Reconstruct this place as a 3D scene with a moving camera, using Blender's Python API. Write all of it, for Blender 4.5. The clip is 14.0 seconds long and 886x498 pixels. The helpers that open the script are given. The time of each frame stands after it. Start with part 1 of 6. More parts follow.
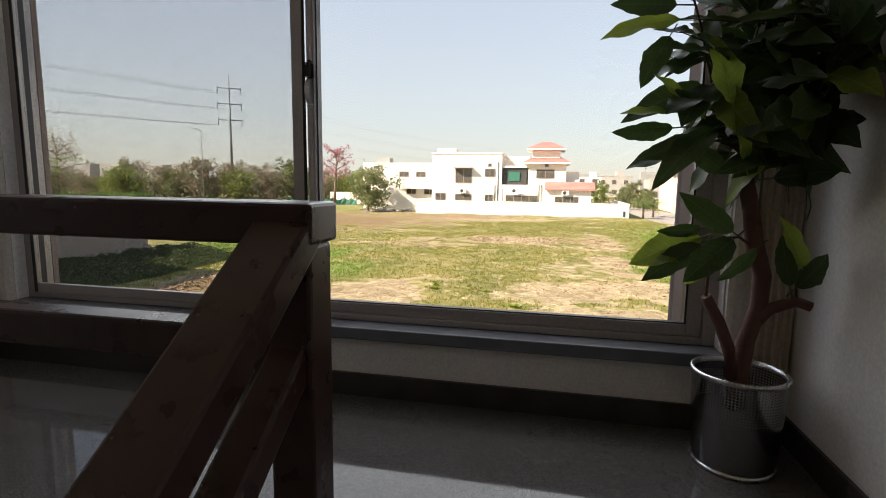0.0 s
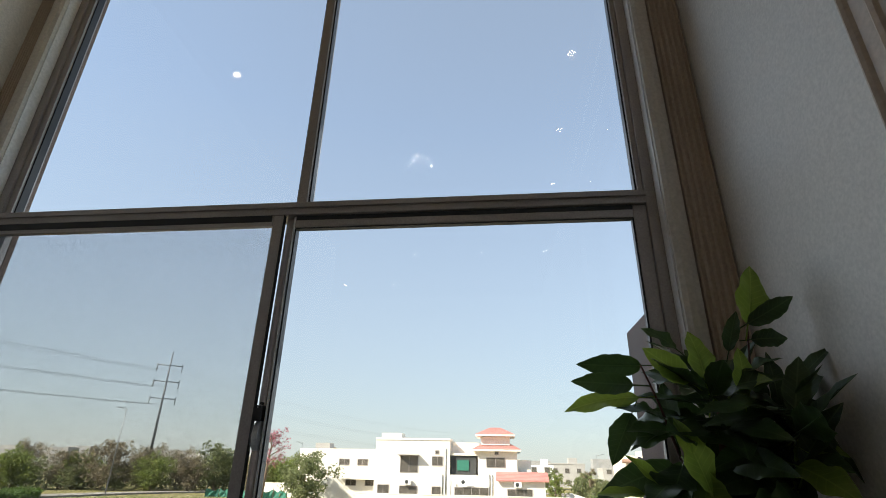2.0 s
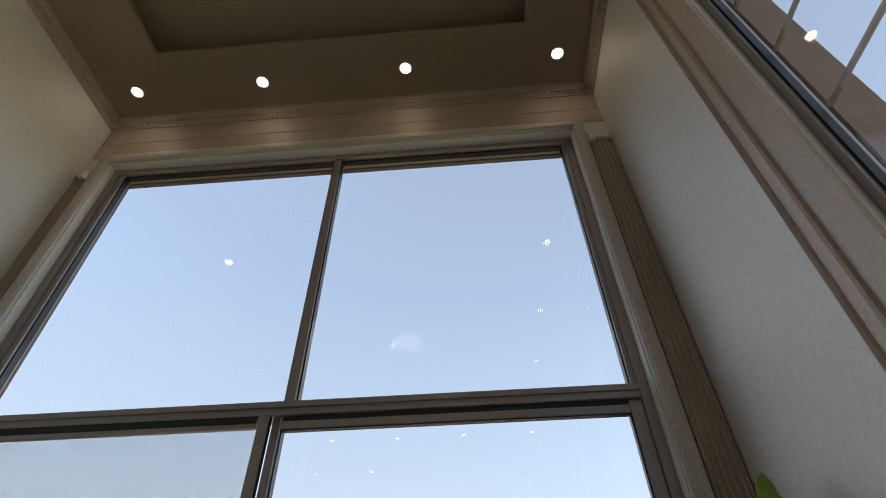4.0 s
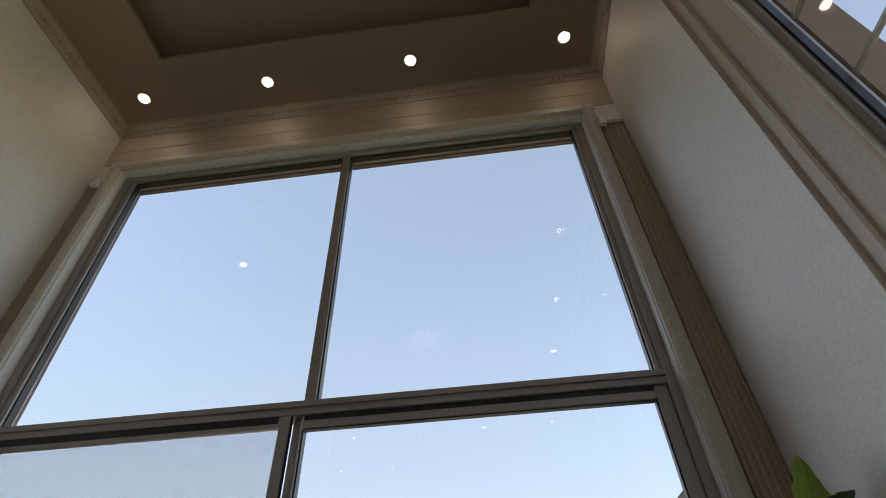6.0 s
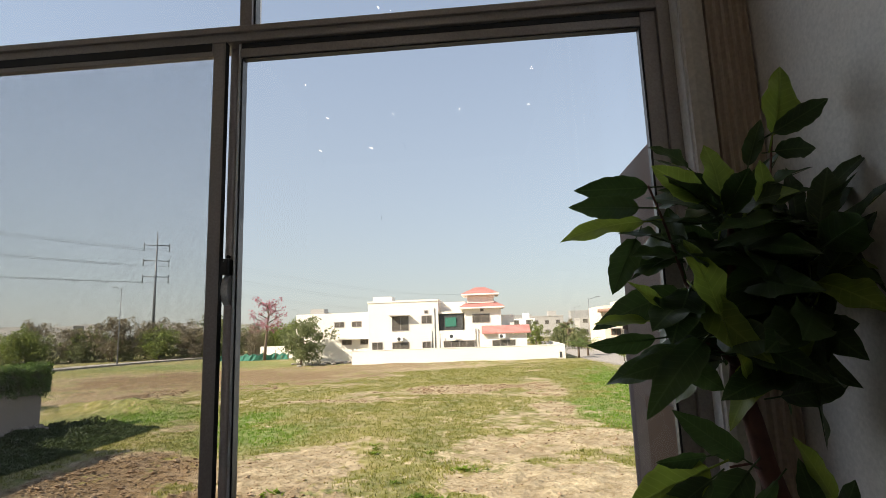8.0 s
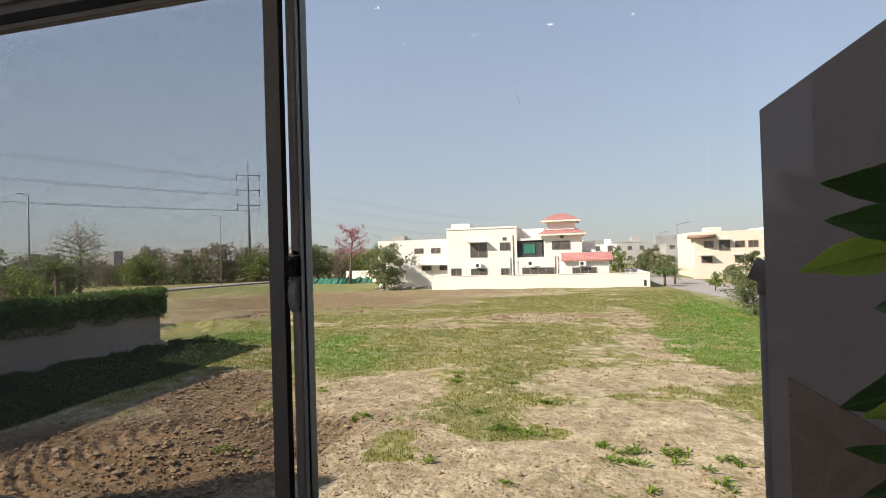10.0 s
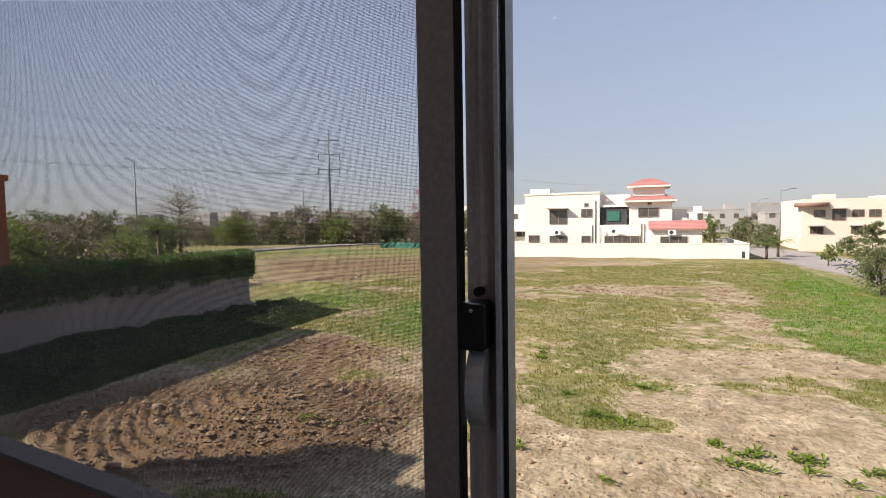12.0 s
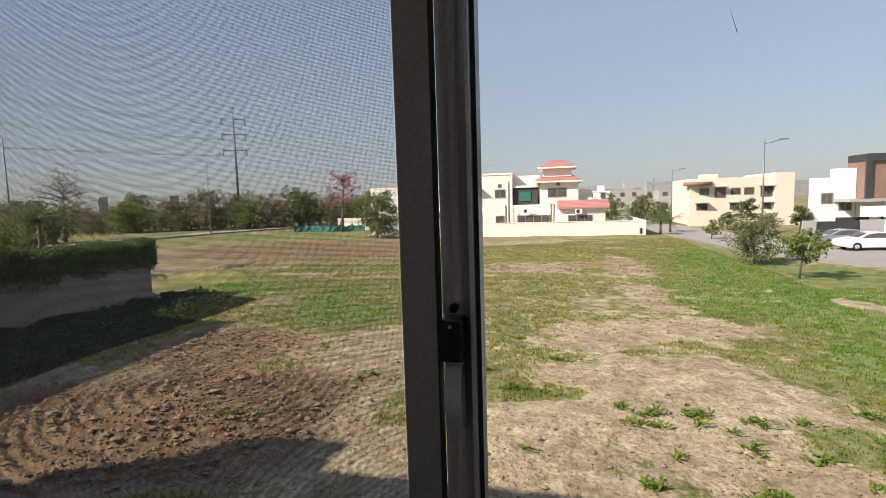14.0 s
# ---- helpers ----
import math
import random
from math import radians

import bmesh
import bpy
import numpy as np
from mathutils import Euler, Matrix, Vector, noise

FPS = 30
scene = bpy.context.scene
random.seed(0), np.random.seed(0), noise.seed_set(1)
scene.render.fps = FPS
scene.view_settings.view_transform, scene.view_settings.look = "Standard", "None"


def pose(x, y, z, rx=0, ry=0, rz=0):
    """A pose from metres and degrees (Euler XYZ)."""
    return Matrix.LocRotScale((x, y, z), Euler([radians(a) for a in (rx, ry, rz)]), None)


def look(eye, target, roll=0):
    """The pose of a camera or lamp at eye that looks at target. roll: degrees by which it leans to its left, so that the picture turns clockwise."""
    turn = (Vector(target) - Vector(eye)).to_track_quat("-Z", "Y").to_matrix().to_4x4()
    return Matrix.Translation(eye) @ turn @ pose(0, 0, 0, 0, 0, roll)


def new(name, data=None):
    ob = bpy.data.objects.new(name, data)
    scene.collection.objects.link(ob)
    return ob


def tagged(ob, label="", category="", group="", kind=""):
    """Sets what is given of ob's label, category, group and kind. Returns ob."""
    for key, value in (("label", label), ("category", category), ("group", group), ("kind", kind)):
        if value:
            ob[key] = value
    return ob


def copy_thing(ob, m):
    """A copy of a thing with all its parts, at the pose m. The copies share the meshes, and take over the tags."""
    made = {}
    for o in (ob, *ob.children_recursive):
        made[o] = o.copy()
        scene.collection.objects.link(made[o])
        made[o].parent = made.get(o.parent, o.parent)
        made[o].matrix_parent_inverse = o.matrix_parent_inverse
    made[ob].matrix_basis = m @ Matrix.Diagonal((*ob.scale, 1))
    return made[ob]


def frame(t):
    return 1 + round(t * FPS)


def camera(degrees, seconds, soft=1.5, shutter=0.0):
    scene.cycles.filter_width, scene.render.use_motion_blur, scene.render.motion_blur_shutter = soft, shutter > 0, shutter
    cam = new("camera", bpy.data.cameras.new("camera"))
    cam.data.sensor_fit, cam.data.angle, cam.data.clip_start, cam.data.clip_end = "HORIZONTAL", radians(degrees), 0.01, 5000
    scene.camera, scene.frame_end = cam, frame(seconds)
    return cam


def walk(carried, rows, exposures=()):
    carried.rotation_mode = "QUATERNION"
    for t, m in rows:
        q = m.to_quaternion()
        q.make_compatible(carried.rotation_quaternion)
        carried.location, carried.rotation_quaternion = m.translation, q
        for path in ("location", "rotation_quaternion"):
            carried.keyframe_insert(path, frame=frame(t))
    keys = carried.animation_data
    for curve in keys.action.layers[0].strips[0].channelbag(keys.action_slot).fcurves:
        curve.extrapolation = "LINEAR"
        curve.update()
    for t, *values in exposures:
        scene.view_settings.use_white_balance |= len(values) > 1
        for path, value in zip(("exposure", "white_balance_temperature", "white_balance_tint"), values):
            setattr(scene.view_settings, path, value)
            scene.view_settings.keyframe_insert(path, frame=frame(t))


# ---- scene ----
cam = camera(82.2, 14.0, soft=0.9)
PATH = [
    (0, (1.096, -2.324, 1.013), (0.689, -0.384, 0.752), 0.8),
    (0.5, (1.122, -2.261, 1.131), (0.825, -0.289, 0.976), 0.3),
    (1, (1.062, -2.248, 1.165), (0.808, -0.264, 1.186), 0.2),
    (1.5, (1.017, -2.257, 1.235), (0.78, -0.304, 1.591), 0.6),
    (2, (1.022, -2.295, 1.308), (0.814, -0.473, 2.106), 1.1),
    (2.5, (1.019, -2.333, 1.363), (0.863, -0.66, 2.448), 0.6),
    (3, (1.012, -2.385, 1.397), (0.902, -0.871, 2.7), -0.3),
    (3.2, (0.975, -2.39, 1.39), (0.895, -0.926, 2.75), -0.8),
    (5.5, (0.945, -2.391, 1.421), (0.814, -0.906, 2.754), -2.7),
    (6, (0.937, -2.358, 1.415), (0.799, -0.877, 2.752), -2.6),
    (6.5, (0.929, -2.309, 1.381), (0.783, -0.773, 2.653), -1.8),
    (7, (0.932, -2.248, 1.324), (0.78, -0.51, 2.303), -1.5),
    (7.5, (0.946, -2.166, 1.253), (0.801, -0.261, 1.844), -1.7),
    (8, (1.003, -2.012, 1.253), (0.845, -0.041, 1.557), -2.0),
    (8.2, (1.025, -1.958, 1.281), (0.836, 0.028, 1.413), -1.8),
    (10.3, (0.81, -1.443, 1.566), (0.19, 0.459, 1.564), -1.8),
    (10.5, (0.859, -1.376, 1.581), (0.022, 0.441, 1.576), -1.9),
    (11, (0.731, -1.201, 1.688), (-0.257, 0.536, 1.61), -1.2),
    (11.5, (0.394, -0.96, 1.661), (-0.596, 0.776, 1.572), -1.2),
    (12, (0.18, -0.709, 1.669), (-0.566, 1.143, 1.557), -0.9),
    (12.5, (0.04, -0.47, 1.662), (-0.567, 1.431, 1.534), -1.9),
    (13, (-0.002, -0.393, 1.652), (-0.502, 1.534, 1.465), -1.9),
    (13.5, (0.038, -0.503, 1.691), (-0.444, 1.427, 1.49), -2.0),
    (14, (0.117, -0.797, 1.737), (-0.318, 1.145, 1.545), -1.7),
]
EXPOSURES = [(0.0, 1.3, 7300, 14), (1.0, 1.19, 6700, 11), (2.0, 1.17, 6500, 7), (2.5, 1.33, 6550, 9), (3.0, 1.38, 6600, 10), (6.5, 1.38, 6600, 10), (7.0, 1.08, 6500, 7), (7.5, 1.02, 6600, 9), (8.2, 0.95, 6900, 12), (10.4, 0.68, 6400, 14), (12.0, 0.73, 6450, 20), (13.0, 0.88, 6400, 20), (13.5, 0.75, 6450, 18), (14.0, 0.62, 6400, 15)]
walk(cam, [(t, look(eye, target, roll)) for t, eye, target, roll in PATH], EXPOSURES)

# ---- camera exposure is keyed with the walk above; world and sun ----
SUN_DIR = Vector((0.82, 0.57, -0.75)).normalized()
world = bpy.data.worlds.new("world")
scene.world = world
world.use_nodes = True
wn = world.node_tree
sky = wn.nodes.new("ShaderNodeTexSky")
sky.sky_type = "NISHITA"
sky.sun_disc = False
sky.sun_elevation = radians(37)
sky.sun_rotation = math.atan2(-SUN_DIR.x, -SUN_DIR.y)
sky.altitude = 200
sky.air_density = 1.0
sky.dust_density = 0.3
sky.ozone_density = 1.5
wn.nodes["Background"].inputs["Strength"].default_value = 0.15
# haze: thick near the horizon, thinning upwards
hz = wn.nodes.new("ShaderNodeMix")
hz.data_type = "RGBA"
hz.inputs[7].default_value = (1.75, 1.82, 1.84, 1.0)
up = wn.nodes.new("ShaderNodeSeparateXYZ")
wn.links.new(wn.nodes.new("ShaderNodeTexCoord").outputs["Generated"], up.inputs[0])
thin = wn.nodes.new("ShaderNodeMapRange")
thin.inputs[1].default_value, thin.inputs[2].default_value, thin.inputs[3].default_value, thin.inputs[4].default_value = 0.0, 0.6, 0.90, 0.45
wn.links.new(up.outputs[2], thin.inputs[0])
wn.links.new(thin.outputs[0], hz.inputs[0])
wn.links.new(sky.outputs[0], hz.inputs[6])
wn.links.new(hz.outputs[2], wn.nodes["Background"].inputs["Color"])
# the sky's light at the two window openings
# (the large window's in three strips that lean as skylight falls)
for at, size, rot, power in (((0.03, 0.38, 1.15), (3.3, 1.37), (radians(-60), 0, 0), 5.3), ((0.03, 0.38, 2.52), (3.3, 1.37), (radians(-58), 0, 0), 3.3), ((0.03, 0.40, 3.82), (3.3, 1.37), (radians(-52), 0, 0), 1.6), ((2.155, -2.38, 3.15), (2.7, 1.8), (0, radians(90), 0), 1.4)):
    w = new("window_skylight", bpy.data.lights.new("window_skylight", "AREA"))
    w.data.spread = radians(128)
    w.data.shape, w.data.size, w.data.size_y, w.data.energy, w.data.color = "RECTANGLE", size[0], size[1], power, (0.92, 0.96, 1.0)
    w.location, w.rotation_euler = at, rot
sun = new("sun", bpy.data.lights.new("sun", "SUN"))
sun.data.energy = 5.0
sun.data.angle = radians(0.6)
sun.data.color = (1.0, 0.90, 0.76)
sun.rotation_mode = "QUATERNION"
sun.rotation_quaternion = SUN_DIR.to_track_quat("-Z", "Y")


# ---- materials ----
def base(name):
    m = bpy.data.materials.new(name)
    m.use_nodes = True
    nt = m.node_tree
    return m, nt, nt.nodes["Principled BSDF"]


def nd(nt, kind, **inputs):
    n = nt.nodes.new("ShaderNode" + kind)
    for k, v in inputs.items():
        n.inputs[k.replace("_", " ")].default_value = v
    return n


def mixc(nt, fac, a, b, blend="MIX"):
    n = nt.nodes.new("ShaderNodeMix")
    n.data_type = "RGBA"
    n.blend_type = blend
    for sock, v in ((n.inputs[0], fac), (n.inputs[6], a), (n.inputs[7], b)):
        if hasattr(v, "is_output"):
            nt.links.new(v, sock)
        else:
            sock.default_value = v if isinstance(v, float) else (*v, 1.0)
    return n.outputs[2]


def ramp(nt, src, lo, hi):
    n = nt.nodes.new("ShaderNodeMapRange")
    n.inputs[1].default_value, n.inputs[2].default_value = lo, hi
    nt.links.new(src, n.inputs[0])
    return n.outputs[0]


def noisef(nt, scale, detail=4.0, coord="Object", stretch=None):
    tc = nt.nodes.new("ShaderNodeTexCoord")
    src = tc.outputs[coord]
    if stretch:
        mp = nd(nt, "Mapping", Scale=stretch)
        nt.links.new(src, mp.inputs[0])
        src = mp.outputs[0]
    n = nd(nt, "TexNoise", Scale=scale, Detail=detail)
    nt.links.new(src, n.inputs[0])
    return n.outputs[0]


def surface(name, c1, c2, rough=0.6, fine=40.0, coarse=1.2, bump=0.15, metal=0.0, spread=0.5, depth=0.004, rand=0.0, stretch=None, spec=0.5):
    """A two-scale surface: coarse stains between two colours, fine grain in colour, gloss and relief."""
    m, nt, p = base(name)
    big = ramp(nt, noisef(nt, coarse, 5.0, stretch=stretch), 0.5 - spread / 2, 0.5 + spread / 2)
    small = noisef(nt, fine, 3.0, stretch=stretch)
    col = mixc(nt, big, c1, c2)
    col = mixc(nt, 0.35, col, mixc(nt, ramp(nt, small, 0.3, 0.7), tuple(c * 0.72 for c in c1), tuple(min(1, c * 1.2) for c in c2)))
    if rand:
        oi = nt.nodes.new("ShaderNodeObjectInfo")
        hs = nd(nt, "HueSaturation")
        nt.links.new(ramp(nt, oi.outputs["Random"], 0.0, 1.0), hs.inputs["Value"])
        mr = hs.inputs["Value"].links[0].from_node
        mr.inputs[3].default_value, mr.inputs[4].default_value = 1 - rand, 1 + rand
        nt.links.new(col, hs.inputs["Color"])
        col = hs.outputs[0]
    nt.links.new(col, p.inputs["Base Color"])
    rr = ramp(nt, small, 0.2, 0.8)
    rn = rr.node
    rn.inputs[3].default_value, rn.inputs[4].default_value = max(0.02, rough - 0.08), min(1.0, rough + 0.08)
    nt.links.new(rr, p.inputs["Roughness"])
    p.inputs["Metallic"].default_value = metal
    p.inputs["Specular IOR Level"].default_value = spec
    if bump:
        b = nd(nt, "Bump", Strength=bump, Distance=depth)
        nt.links.new(small, b.inputs["Height"])
        nt.links.new(b.outputs[0], p.inputs["Normal"])
    return m


M_WALL = surface("wall_paint", (0.68, 0.645, 0.61), (0.74, 0.705, 0.67), 0.55, 90, 0.9, 0.025)
M_TRIM = surface("trim_paint", (0.42, 0.335, 0.262), (0.49, 0.395, 0.312), 0.5, 60, 1.5, 0.06)
# darker than the beige ceiling itself: its dim light is put into this colour
M_CEIL = surface("ceiling_dimmed_paint", (0.29, 0.22, 0.155), (0.35, 0.275, 0.20), 0.7, 80, 0.8, 0.05)
M_ALU = surface("champagne_aluminium", (0.33, 0.295, 0.28), (0.40, 0.36, 0.34), 0.36, 120, 3, 0.02, metal=0.35)
M_ALU_LIGHT = surface("bright_aluminium", (0.62, 0.62, 0.62), (0.7, 0.7, 0.7), 0.35, 120, 3, 0.02, metal=0.4)
M_CASING = surface("off_white_casing_paint", (0.56, 0.51, 0.45), (0.63, 0.58, 0.52), 0.45, 60, 1.5, 0.04)
M_REVEAL = surface("white_block_and_lit_reveal", (0.76, 0.75, 0.73), (0.82, 0.81, 0.79), 0.4, 60, 1.5, 0.03)
M_SEAL = surface("black_rubber", (0.012, 0.012, 0.014), (0.02, 0.02, 0.022), 0.5, 80, 4, 0.05)
M_WIRE = surface("screen_wire", (0.010, 0.010, 0.011), (0.016, 0.016, 0.017), 0.7, 80, 4, 0.0)
M_GRANITE_DARK = surface("dark_granite", (0.028, 0.025, 0.023), (0.06, 0.052, 0.047), 0.16, 300, 8, 0.02)
M_SILL = surface("grey_granite", (0.10, 0.11, 0.13), (0.17, 0.18, 0.20), 0.25, 400, 10, 0.02)
M_WOOD = surface("dark_stained_wood", (0.020, 0.0055, 0.004), (0.034, 0.010, 0.006), 0.30, 25, 3, 0.03, stretch=(1, 1, 1))
M_PLASTIC = surface("black_plastic", (0.008, 0.008, 0.009), (0.014, 0.014, 0.015), 0.35, 90, 4, 0.03)
M_CHROME = surface("satin_steel", (0.55, 0.55, 0.56), (0.68, 0.68, 0.69), 0.28, 200, 5, 0.02, metal=1.0)
M_EXT = surface("pink_beige_render", (0.18, 0.13, 0.11), (0.22, 0.165, 0.14), 0.85, 70, 1.0, 0.25)
M_EXT_DARK = surface("dark_brown_panel", (0.10, 0.05, 0.036), (0.14, 0.075, 0.052), 0.7, 50, 3, 0.3)
M_REDBRICK = surface("red_brown_render", (0.30, 0.075, 0.028), (0.40, 0.13, 0.055), 0.85, 30, 1.6, 0.4)
M_CONC = surface("weathered_concrete", (0.34, 0.32, 0.30), (0.46, 0.44, 0.41), 0.9, 30, 0.7, 0.35)
M_COPING = surface("dark_brown_coping", (0.15, 0.12, 0.10), (0.21, 0.17, 0.145), 0.9, 30, 0.7, 0.35)
M_GREYWALL = surface("old_plaster", (0.25, 0.203, 0.166), (0.35, 0.29, 0.243), 0.92, 12, 0.5, 0.4)
M_WHITE = surface("cream_white_paint", (0.78, 0.72, 0.63), (0.84, 0.79, 0.71), 0.8, 6, 0.25, 0.1)
M_WHITE2 = surface("warm_cream_paint", (0.74, 0.64, 0.50), (0.80, 0.70, 0.57), 0.8, 6, 0.25, 0.1)
M_PURE = surface("white_paint", (0.80, 0.80, 0.80), (0.86, 0.86, 0.86), 0.7, 6, 0.3, 0.1)
M_ROOF = surface("terracotta_roof", (0.43, 0.175, 0.15), (0.53, 0.255, 0.225), 0.8, 8, 0.7, 0.5)
M_DARK = surface("dark_parts_recess_shade", (0.03, 0.035, 0.035), (0.06, 0.06, 0.06), 0.6, 6, 1, 0.0)
M_TINT = surface("tinted_glass", (0.05, 0.05, 0.045), (0.16, 0.14, 0.12), 0.12, 3, 0.6, 0.0, spec=0.8)
M_GREEN_NET = surface("green_net", (0.015, 0.11, 0.08), (0.04, 0.20, 0.14), 0.7, 12, 0.8, 0.3)
M_ASPHALT = surface("asphalt", (0.29, 0.258, 0.228), (0.36, 0.325, 0.29), 0.9, 30, 0.3, 0.4)
M_KERB = surface("kerb_concrete", (0.22, 0.20, 0.17), (0.30, 0.27, 0.23), 0.9, 20, 0.8, 0.3)
M_GALV = surface("galvanised_steel", (0.17, 0.175, 0.18), (0.24, 0.245, 0.25), 0.5, 60, 2, 0.05, metal=0.5)
M_BARK = surface("bark", (0.10, 0.07, 0.05), (0.18, 0.13, 0.09), 0.95, 14, 1.5, 0.8, depth=0.02)
M_TRUNK = surface("plant_trunk", (0.085, 0.034, 0.025), (0.14, 0.06, 0.044), 0.8, 30, 6, 0.7, depth=0.006)
M_SOIL = surface("pot_filling", (0.03, 0.025, 0.02), (0.06, 0.045, 0.035), 0.95, 60, 8, 0.8)
M_CARWHITE = surface("white_car_paint", (0.78, 0.78, 0.78), (0.8, 0.8, 0.8), 0.15, 5, 1, 0.0)
M_CARGREY = surface("silver_car_paint", (0.42, 0.43, 0.44), (0.46, 0.47, 0.48), 0.18, 5, 1, 0.0, metal=0.4)
M_BROWNWALL = surface("brown_stone_cladding", (0.22, 0.13, 0.09), (0.29, 0.18, 0.13), 0.7, 10, 0.6, 0.3)
M_TILE_FLOOR = surface("hall_marble", (0.5, 0.47, 0.42), (0.6, 0.57, 0.52), 0.2, 20, 1.0, 0.0)


def granite_floor():
    m, nt, p = base("speckled_granite")
    tc = nt.nodes.new("ShaderNodeTexCoord")
    v = nd(nt, "TexVoronoi", Scale=420.0)
    nt.links.new(tc.outputs["Object"], v.inputs["Vector"])
    speck = ramp(nt, v.outputs["Color"], 0.25, 0.95)
    n = noisef(nt, 3.0, 6.0)
    col = mixc(nt, speck, (0.028, 0.027, 0.027), (0.20, 0.195, 0.19))
    col = mixc(nt, ramp(nt, n, 0.35, 0.75), col, mixc(nt, 0.5, col, (0.07, 0.065, 0.06)))
    nt.links.new(col, p.inputs["Base Color"])
    r = ramp(nt, noisef(nt, 9.0, 5.0), 0.3, 0.8)
    r.node.inputs[3].default_value, r.node.inputs[4].default_value = 0.03, 0.09
    nt.links.new(r, p.inputs["Roughness"])
    return m


def thin_glass(name, tint, gloss=1.0):
    m, nt, p = base(name)
    out = nt.nodes["Material Output"]
    nt.nodes.remove(p)
    tr = nd(nt, "BsdfTransparent", Color=(*tint, 1))
    gl = nd(nt, "BsdfGlossy", Roughness=0.0)
    fr = nd(nt, "Fresnel", IOR=1.45)
    mx = nt.nodes.new("ShaderNodeMixShader")
    nt.links.new(fr.outputs[0], mx.inputs[0])
    nt.links.new(tr.outputs[0], mx.inputs[1])
    nt.links.new(gl.outputs[0], mx.inputs[2])
    nt.links.new(mx.outputs[0], out.inputs[0])
    return m


def clear_face():
    m, nt, p = base("clear_outer_face")
    tr = nd(nt, "BsdfTransparent", Color=(1, 1, 1, 1))
    nt.links.new(tr.outputs[0], nt.nodes["Material Output"].inputs[0])
    return m


def glowing(name, colour, strength):
    m, nt, p = base(name)
    p.inputs["Base Color"].default_value = (0.8, 0.8, 0.8, 1)
    p.inputs["Emission Color"].default_value = (*colour, 1)
    p.inputs["Emission Strength"].default_value = strength
    return m


def leaf_material(name, dark, light, rand=0.3, trans=0.25, vein=False, per="Object"):
    m, nt, p = base(name)
    if per == "Object":
        rnd = nt.nodes.new("ShaderNodeObjectInfo").outputs["Random"]
    else:
        rnd = nt.nodes.new("ShaderNodeNewGeometry").outputs["Random Per Island"]
    col = mixc(nt, rnd, dark, light)
    nz = ramp(nt, noisef(nt, 14.0 if vein else 1.5, 3.0), 0.35, 0.7)
    col = mixc(nt, nz, col, mixc(nt, 0.5, col, tuple(min(1, c * 1.7) for c in light)))
    if vein:
        # pale midrib, side veins and rim, as printed on the cloth leaf
        def ma(op, x, y):
            n = nt.nodes.new("ShaderNodeMath")
            n.operation = op
            for s, v in zip(n.inputs, (x, y)):
                if hasattr(v, "is_output"):
                    nt.links.new(v, s)
                else:
                    s.default_value = v
            return n.outputs[0]
        sp = nt.nodes.new("ShaderNodeSeparateXYZ")
        nt.links.new(nt.nodes.new("ShaderNodeTexCoord").outputs["Object"], sp.inputs[0])
        across = ma("ABSOLUTE", sp.outputs[0], 0.0)
        step = ma("FRACT", ma("MULTIPLY", ma("ADD", ma("SUBTRACT", sp.outputs[1], ma("MULTIPLY", across, 0.75)), 1.0), 48.0), 0.0)
        side = ma("LESS_THAN", step, 0.13)
        mid = ma("LESS_THAN", across, 0.0022)
        at = nt.nodes.new("ShaderNodeAttribute")
        at.attribute_name = "rim"
        rim = ramp(nt, at.outputs["Fac"], 0.80, 1.0)
        pale = tuple(min(1, c * 1.6 + 0.02) for c in light)
        col = mixc(nt, ma("MULTIPLY", side, 0.35), col, pale)
        col = mixc(nt, ma("MULTIPLY", mid, 0.6), col, pale)
        col = mixc(nt, ma("MULTIPLY", rim, 0.55), col, pale)
    nt.links.new(col, p.inputs["Base Color"])
    p.inputs["Roughness"].default_value = 0.45 if vein else 0.7
    p.inputs["Specular IOR Level"].default_value = 0.35
    out = nt.nodes["Material Output"]
    tl = nd(nt, "BsdfTranslucent")
    nt.links.new(mixc(nt, 0.5, col, tuple(min(1, c * 2.2) for c in light)), tl.inputs[0])
    mx = nt.nodes.new("ShaderNodeMixShader")
    mx.inputs[0].default_value = trans
    nt.links.new(p.outputs[0], mx.inputs[1])
    nt.links.new(tl.outputs[0], mx.inputs[2])
    nt.links.new(mx.outputs[0], out.inputs[0])
    return m


